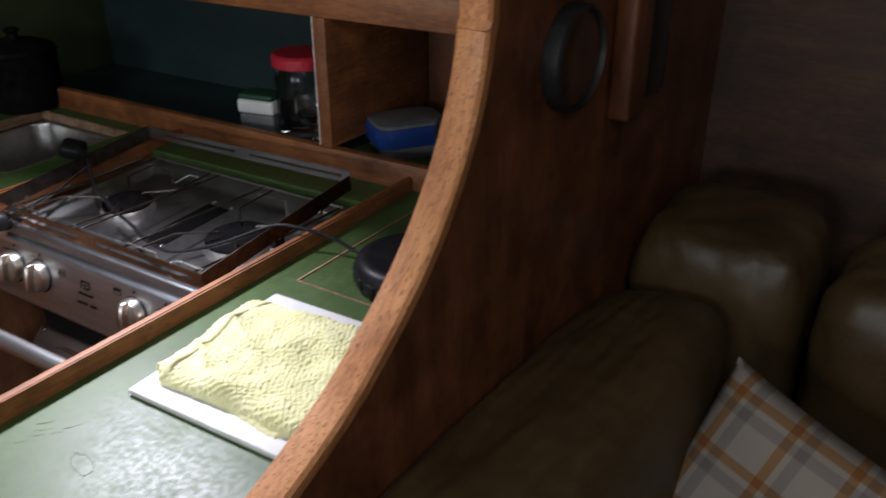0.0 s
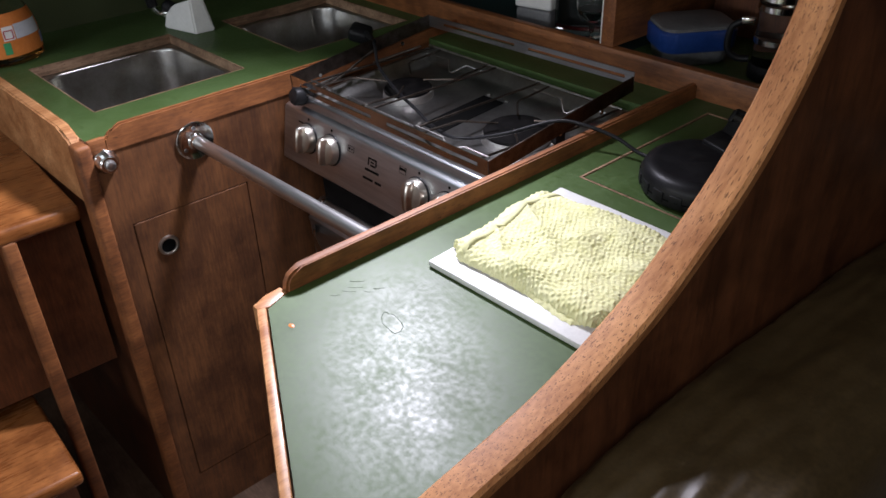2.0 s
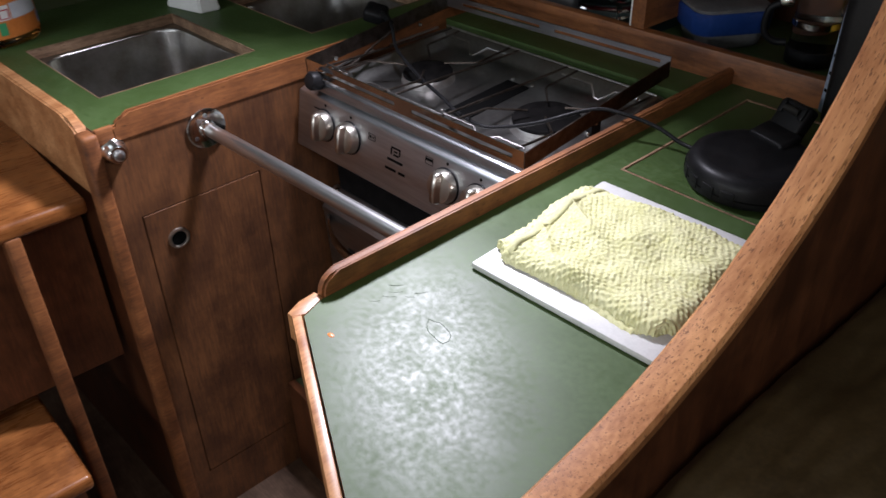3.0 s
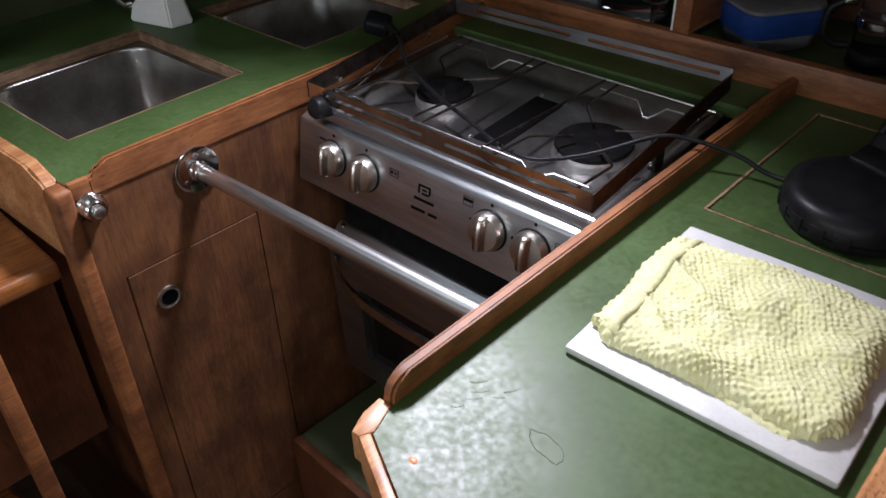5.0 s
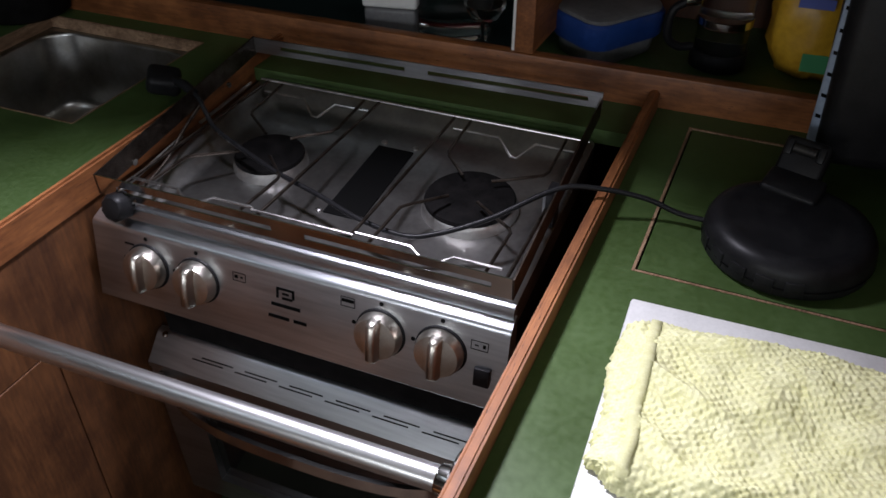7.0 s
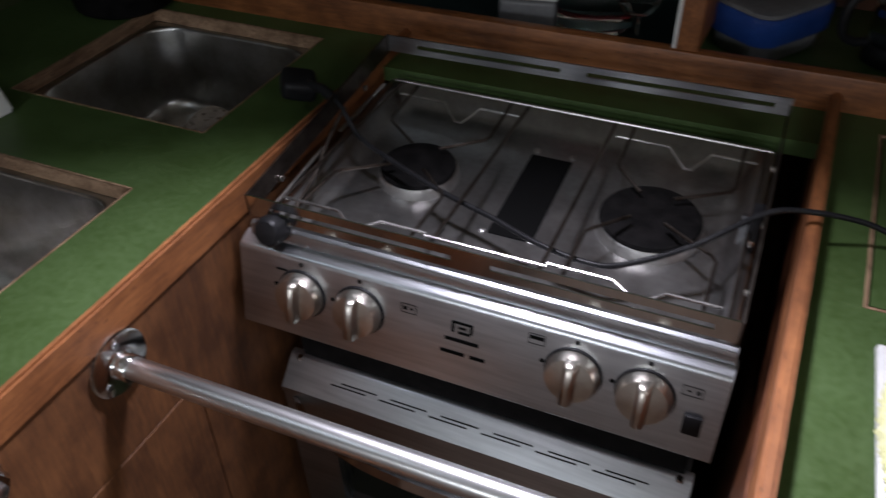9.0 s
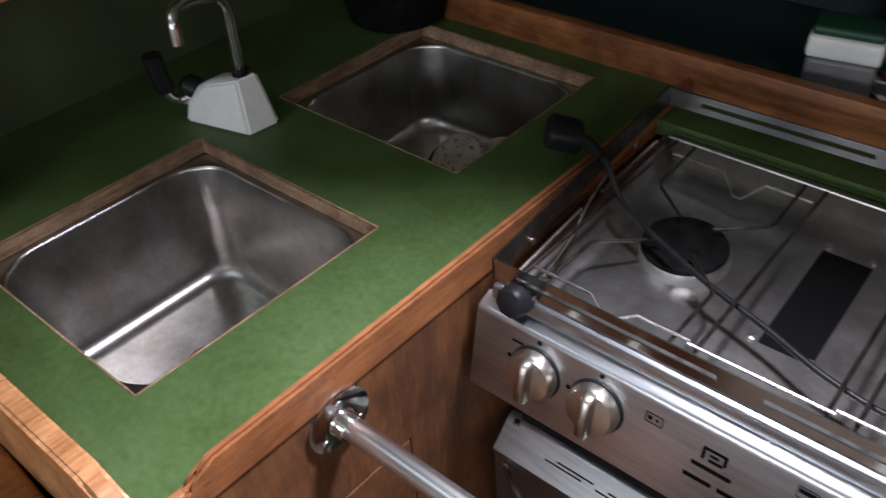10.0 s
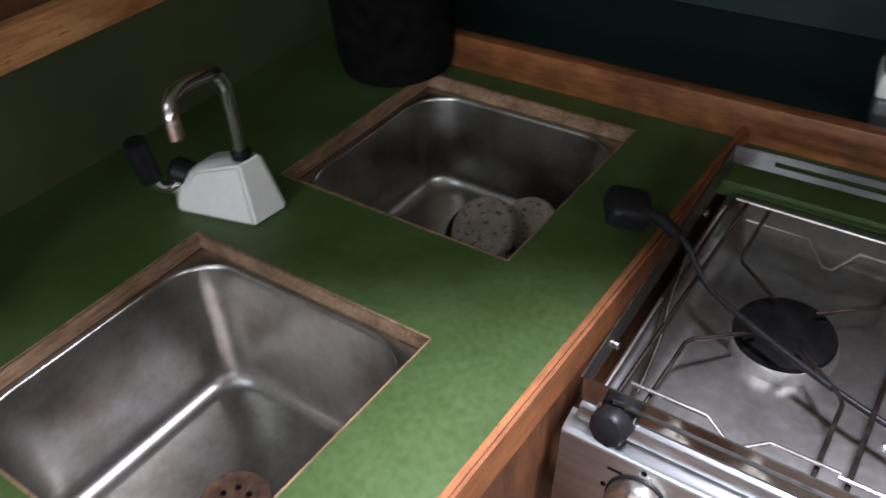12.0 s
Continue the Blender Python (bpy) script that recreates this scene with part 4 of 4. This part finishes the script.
# bracket leaning back from the disc, with a ribbed socket at its top
part("neck_root", moved(box(-0.030, 0.030, -0.018, 0.020, 0.0, 0.014, 0.005, 3), pose(0.692, 0.322, 0.934, 12, 0, -14)), BLACK, ap)
neck = part("neck", moved(box(-0.024, 0.024, -0.011, 0.011, 0.0, 0.050, 0.005, 3), pose(0.692, 0.338, 0.934, -34, 0, -14)), BLACK, ap)
for dx in (-0.017, 0.017):
    part("socket_rib", moved(box(dx - 0.004, dx + 0.004, -0.015, -0.0105, 0.028, 0.046, 0.002), pose(0.692, 0.338, 0.934, -34, 0, -14)), BLACK, neck)
part("socket", moved(tube([(-0.012, -0.0115, 0.037), (0.012, -0.0115, 0.037)], 0.0055, 14), pose(0.692, 0.338, 0.934, -34, 0, -14)), DARK_BOX, neck)
part("body", moved(box(-0.022, 0.13, -0.055, 0.05, 0.0, 0.26, 0.018, 4), pose(0.722, 0.455, 0.925, -4, -2, 6)), BLACK, ap)
g = part("level_gauge", moved(box(-0.0075, 0.0075, -0.003, 0.003, 0.0, 0.185, 0.003, 3), pose(0.700, 0.424, 0.945, -4, -3, -28)), GAUGE, ap, "milky water level gauge")
for k in range(6):
    part("gauge_mark", moved(box(-0.003, 0.003, -0.0038, -0.0032, 0.03 + 0.024 * k, 0.034 + 0.024 * k), pose(0.700, 0.424, 0.945, -4, -3, -28)), INK, g, smooth=False)

cord = thing("power_cord", (0.3, 0.18, 0.9), "black power cord lying across the cooker to its plug", "cable")
part("cable", tube([(0.622, 0.262, 0.914), (0.59, 0.263, 0.914), (0.553, 0.256, 0.927), (0.506, 0.238, 0.937), (0.466, 0.219, 0.936), (0.41, 0.170, 0.912), (0.36, 0.138, 0.897), (0.327, 0.126, 0.894), (0.27, 0.133, 0.894),
                    (0.21, 0.153, 0.894), (0.15, 0.168, 0.896), (0.103, 0.183, 0.898), (0.06, 0.198, 0.901), (0.014, 0.216, 0.907), (-0.02, 0.236, 0.928), (-0.05, 0.247, 0.936)], 0.003, 10, smooth=6), BLACK, cord)
pl = part("plug", moved(box(-0.024, 0.020, -0.020, 0.020, -0.013, 0.015, 0.009, 3), pose(-0.086, 0.252, 0.931, 14, 16, 40)), BLACK, cord, "moulded black mains plug")
part("plug_neck", tube([(-0.072, 0.252, 0.935), (-0.05, 0.247, 0.936), (-0.03, 0.240, 0.931)], 0.0065, 12), BLACK, pl)

# ---------------------------------------------------------------- on the sink worktop
tap = thing("pump_tap", (-0.46, 0.065, 0.9), "white plastic hand-pump tap with bent steel spout", "tap")
base = [(-0.545, 0.052), (-0.500, 0.022), (-0.408, 0.050), (-0.405, 0.094), (-0.44, 0.104), (-0.545, 0.098)]
mid = [(-0.515, 0.040), (-0.488, 0.026), (-0.413, 0.052), (-0.410, 0.090), (-0.44, 0.098), (-0.515, 0.092)]
topp = [(-0.492, 0.048), (-0.474, 0.040), (-0.418, 0.054), (-0.415, 0.082), (-0.44, 0.090), (-0.492, 0.084)]
bm = loft([[(x, y, 0.9004) for x, y in base], [(x, y, 0.93) for x, y in mid], [(x, y, 0.946 + 0.026 * (x + 0.492) / 0.077) for x, y in topp]])
bmesh.ops.bevel(bm, geom=list(bm.edges), offset=0.003, segments=2, affect="EDGES")
part("tap_body", bm, WHITE, tap)
part("grommet", lathe([(0.011, 0.0), (0.011, 0.006), (0.008, 0.009)], (-0.430, 0.070, 0.970), 20), BLACK, tap, "black rubber grommet")
part("spout", tube([(-0.430, 0.070, 0.968), (-0.430, 0.070, 1.02), (-0.429, 0.069, 1.052), (-0.425, 0.060, 1.070), (-0.414, 0.043, 1.078), (-0.396, 0.006, 1.090), (-0.384, -0.016, 1.092), (-0.376, -0.025, 1.083), (-0.374, -0.027, 1.062)], 0.0066, 14, smooth=6), CHROME, tap, "bent steel spout")
part("pivot", moved(lathe([(0.015, 0.0), (0.015, 0.016), (0.011, 0.02)], n=20), Matrix.Translation((-0.496, 0.045, 0.937)) @ Matrix.Rotation(radians(-65), 4, "Y") @ Matrix.Rotation(radians(25), 4, "X")), BLACK, tap)
lv = part("lever", tube([(-0.496, 0.040, 0.934), (-0.504, 0.024, 0.929), (-0.507, 0.012, 0.938), (-0.506, 0.006, 0.957)], 0.006, 12, smooth=5), CHROME, tap, "steel pump lever")
part("lever_grip", tube([(-0.506, 0.008, 0.950), (-0.505, 0.004, 0.972), (-0.504, 0.002, 0.998)], 0.0115, 14, smooth=4), BLACK, lv, "black lever grip")

bt = thing("soap_bottle", (-0.555, -0.275, 0.9), "clear amber washing-up soap bottle with orange label", "bottle")


def oval(cx, cy, rx, ry, z, turn, n=32, a0=0, a1=360):
    c, s = math.cos(radians(turn)), math.sin(radians(turn))
    out = []
    for k in range(n + (a1 - a0 < 360)):
        a = radians(a0 + (a1 - a0) * k / n)
        x, y = rx * math.cos(a), ry * math.sin(a)
        out.append((cx + x * c - y * s, cy + x * s + y * c, z))
    return out


BX, BY, BT = -0.522, -0.278, 110
sil = ((0.050, 0.030, 0.001), (0.057, 0.034, 0.006), (0.059, 0.035, 0.03), (0.058, 0.034, 0.075), (0.050, 0.030, 0.115), (0.036, 0.024, 0.150), (0.022, 0.018, 0.180), (0.016, 0.015, 0.2))
part("flask", loft([oval(BX, BY, a, b, 0.9 + 0.82 * z, BT) for a, b, z in sil]), GLASS, bt)
part("soap", loft([oval(BX, BY, a - 0.003, b - 0.003, 0.9 + 0.82 * z, BT) for a, b, z in ((0.050, 0.030, 0.004), (0.057, 0.034, 0.009), (0.059, 0.035, 0.03), (0.0585, 0.0345, 0.05))]), AMBER, bt, "orange liquid soap")
lab = [(0.0595, 0.0355, 0.022), (0.0598, 0.0358, 0.03), (0.0590, 0.0350, 0.075), (0.0550, 0.0328, 0.098), (0.0475, 0.0292, 0.122)]
lb = part("label", loft([oval(BX, BY, a + 0.0004, b + 0.0004, 0.9 + 0.82 * z, BT, 20, 205, 350) for a, b, z in lab], closed=False), ORANGE, bt, "orange printed label")
part("label_block", loft([oval(BX, BY, a + 0.001, b + 0.001, 0.9 + 0.82 * z, BT, 12, 260, 322) for a, b, z in ((0.0594, 0.0354, 0.062), (0.0585, 0.0347, 0.078), (0.0555, 0.0332, 0.096))], closed=False), PALE_LABEL, lb, "pale text block")
code = part("code_patch", loft([oval(BX, BY, 0.0606, 0.0366, 0.9 + 0.82 * z, BT, 6, 318, 344) for z in (0.032, 0.058)], closed=False), PALE_LABEL, lb, "pale patch with blue bars")
for k in range(6):
    part("bar", loft([oval(BX, BY, 0.0610, 0.0370, 0.9 + 0.82 * z, BT, 2, 320 + 4 * k, 322 + 4 * k) for z in (0.034, 0.056)], closed=False), BARCODE, lb)
part("hazard_patch", loft([oval(BX, BY, a + 0.001, b + 0.001, 0.9 + 0.82 * z, BT, 4, 236, 258) for a, b, z in ((0.0594, 0.0354, 0.062), (0.0585, 0.0347, 0.078), (0.0555, 0.0332, 0.094))], closed=False), WHITE, lb, "white square")
for a0, a1, z0, z1 in ((238, 256, 0.065, 0.067), (238, 256, 0.084, 0.086), (238, 240, 0.067, 0.084), (254, 256, 0.067, 0.084)):
    part("hazard_frame", loft([oval(BX, BY, 0.0612 - 0.09 * max(0.0, z - 0.075), 0.0372 - 0.05 * max(0.0, z - 0.075), 0.9 + 0.82 * z, BT, 3, a0, a1) for z in (z0, z1)], closed=False), RED, lb, "red warning frame")
part("sticker", loft([oval(BX, BY, 0.0608, 0.0368, 0.9 + 0.82 * z, BT, 4, 232, 246) for z in (0.030, 0.058)], closed=False), LEAFGREEN, lb, "green sticker")
part("cap", lathe([(0.017, 0.0), (0.017, 0.022), (0.009, 0.026), (0.008, 0.036)], (BX, BY, 1.064), 24), WHITE, bt, "white cap")

pot = thing("pot", (-0.515, 0.41, 0.9), "black enamel pot standing in the corner by the sink", "pot")
part("pot_body", lathe([(0.068, 0.0), (0.074, 0.004), (0.080, 0.03), (0.082, 0.12), (0.085, 0.125), (0.081, 0.128), (0.078, 0.12)], (-0.515, 0.41, 0.9008), 40), ENAMEL, pot)
part("lid", lathe([(0.084, 0.128), (0.08, 0.136), (0.05, 0.148), (0.012, 0.152), (0.012, 0.165), (0.018, 0.172), (0.01, 0.178)], (-0.515, 0.41, 0.9008), 40), ENAMEL, pot)

# scrubber left in the far sink
sc = thing("scrubber", (-0.3, 0.31, 0.752), "beige perforated scrubbing pads leaning in the sink", "scrubber")
for cx, cy, cz, rr, rot, nm in ((-0.298, 0.300, 0.778, 0.044, (38, -20, 20), "pad"), (-0.262, 0.352, 0.768, 0.036, (30, -30, 60), "pad")):
    bm = lathe([(0.3 * rr, -0.006), (0.9 * rr, -0.007), (rr, -0.003), (rr, 0.003), (0.92 * rr, 0.0075), (0.5 * rr, 0.0095)], (0, 0, 0), 30)
    part(nm, moved(bm, pose(cx, cy, cz, *rot)), BEIGE, sc, "beige perforated pad")
part("dark_back", moved(lathe([(0.030, -0.004), (0.044, -0.003), (0.044, 0.0), (0.030, 0.001)], (0, 0, 0), 28), pose(-0.306, 0.292, 0.770, 38, -20, 20)), BLACK, sc, "dark backing")

# ---------------------------------------------------------------- stowed on the back shelf
tub = thing("food_tub", (0.40, 0.59, 0.91), "cloudy plastic food tub with a blue rim", "tub")
part("tub_body", moved(loft([rounded(0, 0, 0.87 * hx, 0.87 * hy, 0.028, z) for hx, hy, z in ((0.050, 0.065, 0.0), (0.054, 0.070, 0.004), (0.060, 0.078, 0.048))]), pose(0.396, 0.645, 0.9105, 0, 0, -32)), CLOUDY, tub)
part("rim", moved(loft([rounded(0, 0, 0.87 * hx, 0.87 * hy, 0.028, z) for hx, hy, z in ((0.060, 0.078, 0.026), (0.063, 0.081, 0.030), (0.065, 0.083, 0.060), (0.062, 0.080, 0.064))]), pose(0.396, 0.645, 0.9105, 0, 0, -32)), BLUE, tub, "blue plastic rim")
part("lid", moved(loft([rounded(0, 0, 0.87 * hx, 0.87 * hy, 0.028, z) for hx, hy, z in ((0.060, 0.078, 0.064), (0.060, 0.078, 0.069), (0.055, 0.073, 0.071))]), pose(0.396, 0.645, 0.9105, 0, 0, -32)), CLOUDY, tub, "greyish tub lid")

fp = thing("coffee_press", (0.55, 0.62, 0.91), "glass coffee press with polished steel frame", "coffee press")
part("beaker", lathe([(0.036, 0.0), (0.036, 0.13), (0.0375, 0.135)], (0.555, 0.66, 0.914), 32, True, False), GLASS, fp)
part("lid", lathe([(0.040, 0.134), (0.040, 0.146), (0.028, 0.156), (0.006, 0.16), (0.006, 0.185), (0.012, 0.19), (0.012, 0.2)], (0.555, 0.66, 0.914), 32), CHROME, fp)
for z in (0.06, 0.115):
    part("band", lathe([(0.0375, z), (0.0385, z + 0.001), (0.0385, z + 0.010), (0.0375, z + 0.011)], (0.555, 0.66, 0.914), 32, False, False), CHROME, fp)
part("base_ring", lathe([(0.034, -0.003), (0.039, -0.001), (0.039, 0.022), (0.0365, 0.024)], (0.555, 0.66, 0.914), 32, True, False), BLACK, fp, "black plastic foot ring")
part("handle_bracket", moved(box(-0.022, 0.0, -0.006, 0.006, 0.0, 0.012, 0.002), pose(0.522, 0.640, 1.0, 0, 0, 25)), CHROME, fp)
part("handle", tube([(0.503, 0.632, 1.004), (0.488, 0.625, 0.99), (0.487, 0.624, 0.955), (0.502, 0.632, 0.94), (0.520, 0.641, 0.94)], 0.006, 10, smooth=5), BLACK, fp)

bag = thing("snack_bag", (0.66, 0.66, 0.91), "crumpled yellow foil bag on the shelf", "bag")
rings = []
for k in range(11):
    h = k / 10
    wx = 0.062 * (1 - 0.25 * h) * (0.75 + 0.25 * min(1, h * 5))
    wy = 0.045 * (1 - 0.9 * h ** 3) * (0.7 + 0.3 * min(1, h * 5)) + 0.003
    ring = []
    for i in range(36):
        a = 2 * math.pi * i / 36
        q = 1 + 0.16 * noise.noise((2.2 * math.cos(a), 2.2 * math.sin(a), h * 5)) + 0.06 * noise.noise((6 * math.cos(a), 6 * math.sin(a), h * 12))
        ring.append((0.675 + wx * q * math.cos(a) - 0.02 * h, 0.70 + wy * q * math.sin(a), 0.9108 + 0.17 * h))
    rings.append(ring)
part("sack", loft(rings), YELLOW, bag, angle=70)
part("printed_patch", moved(box(-0.018, 0.018, -0.001, 0.001, -0.012, 0.012), pose(0.682, 0.652, 0.94, -8, 0, 6)), LEAFGREEN, bag, "green printed patch", smooth=False)
part("printed_bar", moved(box(-0.022, 0.022, -0.001, 0.001, -0.007, 0.007), pose(0.665, 0.653, 1.02, 6, 0, 6)), BARCODE, bag, "dark printed lettering bar", smooth=False)

jar = thing("storage_jar", (0.20, 0.58, 0.91), "clear glass storage jar with a red lid", "jar")
part("jar_glass", lathe([(0.050, 0.0), (0.056, 0.005), (0.057, 0.12), (0.050, 0.14), (0.048, 0.145)], (0.168, 0.612, 0.9105), 36), GLASS, jar)
part("lid", lathe([(0.056, 0.142), (0.060, 0.145), (0.060, 0.163), (0.055, 0.168), (0.03, 0.1685)], (0.168, 0.612, 0.9105), 36), RED, jar, "red plastic lid")

wine = thing("drinking_glass", (0.25, 0.53, 0.91), "small stemmed drinking glass on the shelf", "glass")
part("bowl", lathe([(0.006, 0.052), (0.02, 0.056), (0.030, 0.075), (0.031, 0.10), (0.027, 0.115), (0.0255, 0.115), (0.029, 0.10), (0.028, 0.077), (0.006, 0.058)], (0.242, 0.552, 0.9105), 28), GLASS, wine)
part("stem", lathe([(0.027, 0.0), (0.027, 0.002), (0.005, 0.006), (0.004, 0.03), (0.006, 0.052)], (0.242, 0.552, 0.9105), 28), GLASS, wine)

wb = thing("storage_box", (0.10, 0.56, 0.91), "white plastic box with a green lid", "box")
part("box_body", moved(box(-0.040, 0.040, -0.026, 0.026, 0.0, 0.044, 0.006, 3), pose(0.085, 0.572, 0.9105, 0, 0, 14)), CLOUDY, wb, "cloudy lower box")
part("box_rim", moved(box(-0.042, 0.042, -0.028, 0.028, 0.0445, 0.072, 0.005, 3), pose(0.085, 0.572, 0.9105, 0, 0, 14)), WHITE, wb, "white rim")
part("lid", moved(box(-0.040, 0.040, -0.026, 0.026, 0.0722, 0.084, 0.005, 3), pose(0.085, 0.572, 0.9105, 0, 0, 14)), DARKLID, wb, "dark green lid")

# ---------------------------------------------------------------- below the cooker
ledge = thing("ledge", (0.22, 0.1, 0.2), "low green-topped ledge with a wooden front below the cooker", "ledge")
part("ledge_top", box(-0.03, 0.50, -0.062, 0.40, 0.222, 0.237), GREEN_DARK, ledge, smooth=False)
part("ledge_front", box(-0.03, 0.50, -0.080, -0.0625, 0.0, 0.242, 0.002), PANEL_DARK, ledge)
sp = thing("spray_bottle", (0.478, -0.266, 0.742), "small black bottle with a silver cap clipped beside the cabinet", "bottle")
part("bottle_body", lathe([(0.010, 0.0), (0.012, 0.003), (0.012, 0.07), (0.010, 0.082), (0.008, 0.086)], (0.478, -0.266, 0.742), 24), BLACK, sp)
part("cap", lathe([(0.0075, 0.086), (0.0075, 0.093), (0.005, 0.095)], (0.478, -0.266, 0.742), 20), KNOB, sp, "silver cap")
part("clip", box(0.480, 0.5145, -0.272, -0.260, 0.765, 0.772, 0.001), CHROME, sp, "small metal clip")

# ---------------------------------------------------------------- companionway steps
st = thing("companionway_steps", (-0.2, -0.6, 0), "varnished wooden companionway steps beside the galley", "steps")
part("tread", box(-0.52, -0.05, -0.95, -0.352, 0.765, 0.795, 0.009, 3), TREAD, st, "worn orange varnished tread")
part("riser", box(-0.5, -0.115, -0.93, -0.352, 0.43, 0.764), PANEL_DARK, st, smooth=False)
part("tread", box(-0.3, 0.10, -0.95, -0.505, 0.372, 0.402, 0.009, 3), TREAD, st, "worn orange varnished tread")
part("riser", box(-0.3, 0.04, -0.93, -0.515, 0.0, 0.371), PANEL_DARK, st, smooth=False)
part("stringer", moved(box(-0.02, 0.02, -0.012, 0.012, 0.0, 0.72, 0.005, 3), pose(-0.07, -0.47, 0.05, 0, 0, 0)), TRIM_Y, st, "teak upright of the steps")

# ---------------------------------------------------------------- saloon side
def cushion(cx, cy, cz, hx, hy, hz, rot, seed, n=26, ripple=0.0):
    """A stuffed slab: superellipsoid with slack leather."""
    bm = bmesh.new()
    bmesh.ops.create_cube(bm, size=2)
    bmesh.ops.subdivide_edges(bm, edges=bm.edges, cuts=n, use_grid_fill=True)
    for v in bm.verts:
        c = v.co
        p = 5.0
        k = (abs(c.x) ** p + abs(c.y) ** p + abs(c.z) ** p) ** (1 / p)
        c = c / k
        q = 1 + 0.03 * noise.noise((c.x * 2.5 + seed, c.y * 2.5, c.z * 2.5)) + 0.014 * noise.noise((c.x * 7 + seed, c.y * 7, c.z * 7))
        q += ripple * math.sin(c.y * hy * 150 + 3 * noise.noise((c.x * 4, c.y * 6, seed))) * max(0.0, c.z) ** 2
        v.co = Vector((c.x * hx * q, c.y * hy * q, c.z * hz * q))
    return moved(bm, pose(cx, cy, cz, *rot))


se = thing("settee", (1.3, 0.3, 0), "dark olive leather settee behind the bulkhead", "settee")
part("seat_base", box(0.9045, 2.2, -0.34, 0.85, 0.0, 0.36), PANEL_DARK, se, smooth=False)
part("seat_cushion", cushion(1.52, 0.2, 0.43, 0.6, 0.5, 0.08, (0, 0, 0), 1.0), LEATHER, se, angle=80)
part("side_cushion", cushion(1.012, 0.10, 0.705, 0.104, 0.42, 0.195, (0, -4, 0), 5.0, 70, 0.003), LEATHER, se, "slack leather cushion leaning on the bulkhead", angle=80)
part("back_cushion", cushion(1.04, 0.625, 0.765, 0.128, 0.12, 0.205, (6, 0, 0), 9.0), LEATHER, se, "creased leather back cushion", angle=80)
part("back_cushion", cushion(1.45, 0.625, 0.755, 0.272, 0.12, 0.205, (6, 0, 0), 12.0), LEATHER, se, "creased leather back cushion", angle=80)
# the pillow stands on one corner: its two upper edges run down from the tip
edge_a = Vector((-0.30, -0.55, -0.78)).normalized()
edge_b = Vector((0.95, -0.17, -0.25))
edge_b = (edge_b - edge_a * edge_b.dot(edge_a)).normalized()
frame_of = Matrix.Translation(Vector((1.127, 0.384, 0.868)) + 0.175 * (edge_a + edge_b)) @ Matrix((-edge_a, -edge_b, edge_a.cross(edge_b))).transposed().to_4x4()


def pillow(h, thick, seed, n=30):
    """A soft square, thin at its pinched corners."""
    bm = bmesh.new()
    rows = {}
    for face in (1, -1):
        for j in range(n + 1):
            for i in range(n + 1):
                u, v = -1 + 2 * i / n, -1 + 2 * j / n
                rim = i in (0, n) or j in (0, n)
                if face == -1 and rim:
                    rows[face, i, j] = rows[1, i, j]
                    continue
                x = u * h * (1 - 0.07 * (1 - v * v) * u * u)
                y = v * h * (1 - 0.07 * (1 - u * u) * v * v)
                z = face * thick * ((1 - u ** 4) * (1 - v ** 4)) ** 0.5 * (1 + 0.12 * noise.noise((u * 2 + seed, v * 2, face)))
                rows[face, i, j] = bm.verts.new((x, y, z))
        for j in range(n):
            for i in range(n):
                q = [rows[face, i, j], rows[face, i + 1, j], rows[face, i + 1, j + 1], rows[face, i, j + 1]]
                bm.faces.new(q if face == 1 else q[::-1])
    return bm


pil = new("throw_pillow", mesh_of("throw_pillow", pillow(0.175, 0.055, 2.0), PLAID, True, 80))
pil.matrix_world = frame_of
tagged(pil, "cream and brown plaid throw pillow on the settee", "pillow")

gm = thing("barometer", (0.9005, 0.296, 1.238), "round glazed instrument in a dark case on the bulkhead", "barometer")
turn = Matrix.Translation((0.9005, 0.296, 1.238)) @ Matrix.Rotation(radians(90), 4, "Y")
part("case", moved(lathe([(0.060, 0.0), (0.062, 0.006), (0.060, 0.020), (0.055, 0.023), (0.053, 0.018), (0.053, 0.014)], n=40), turn), DARK_BOX, gm, "dull metal case")
part("dial", moved(lathe([(0.053, 0.012), (0.053, 0.0145)], n=40), turn), PANEL_DARK, gm)
part("glass", moved(lathe([(0.0535, 0.0165), (0.04, 0.0195), (0.02, 0.021)], n=40), turn), GLASS, gm)
fr = thing("wall_case", (0.9005, 0.47, 1.25), "narrow wooden case with a bright metal edge on the bulkhead", "wall case")
part("case", box(0.9005, 0.932, 0.417, 0.472, 1.13, 1.46, 0.006, 3), PANEL_DARK, fr)
part("metal_strip", box(0.9005, 0.926, 0.4725, 0.484, 1.14, 1.45, 0.003), CHROME, fr, "bright metal edge strip")
part("pane", box(0.9005, 0.917, 0.4845, 0.572, 1.14, 1.45, 0.003), OVEN_GLASS, fr, "dark glossy pane")
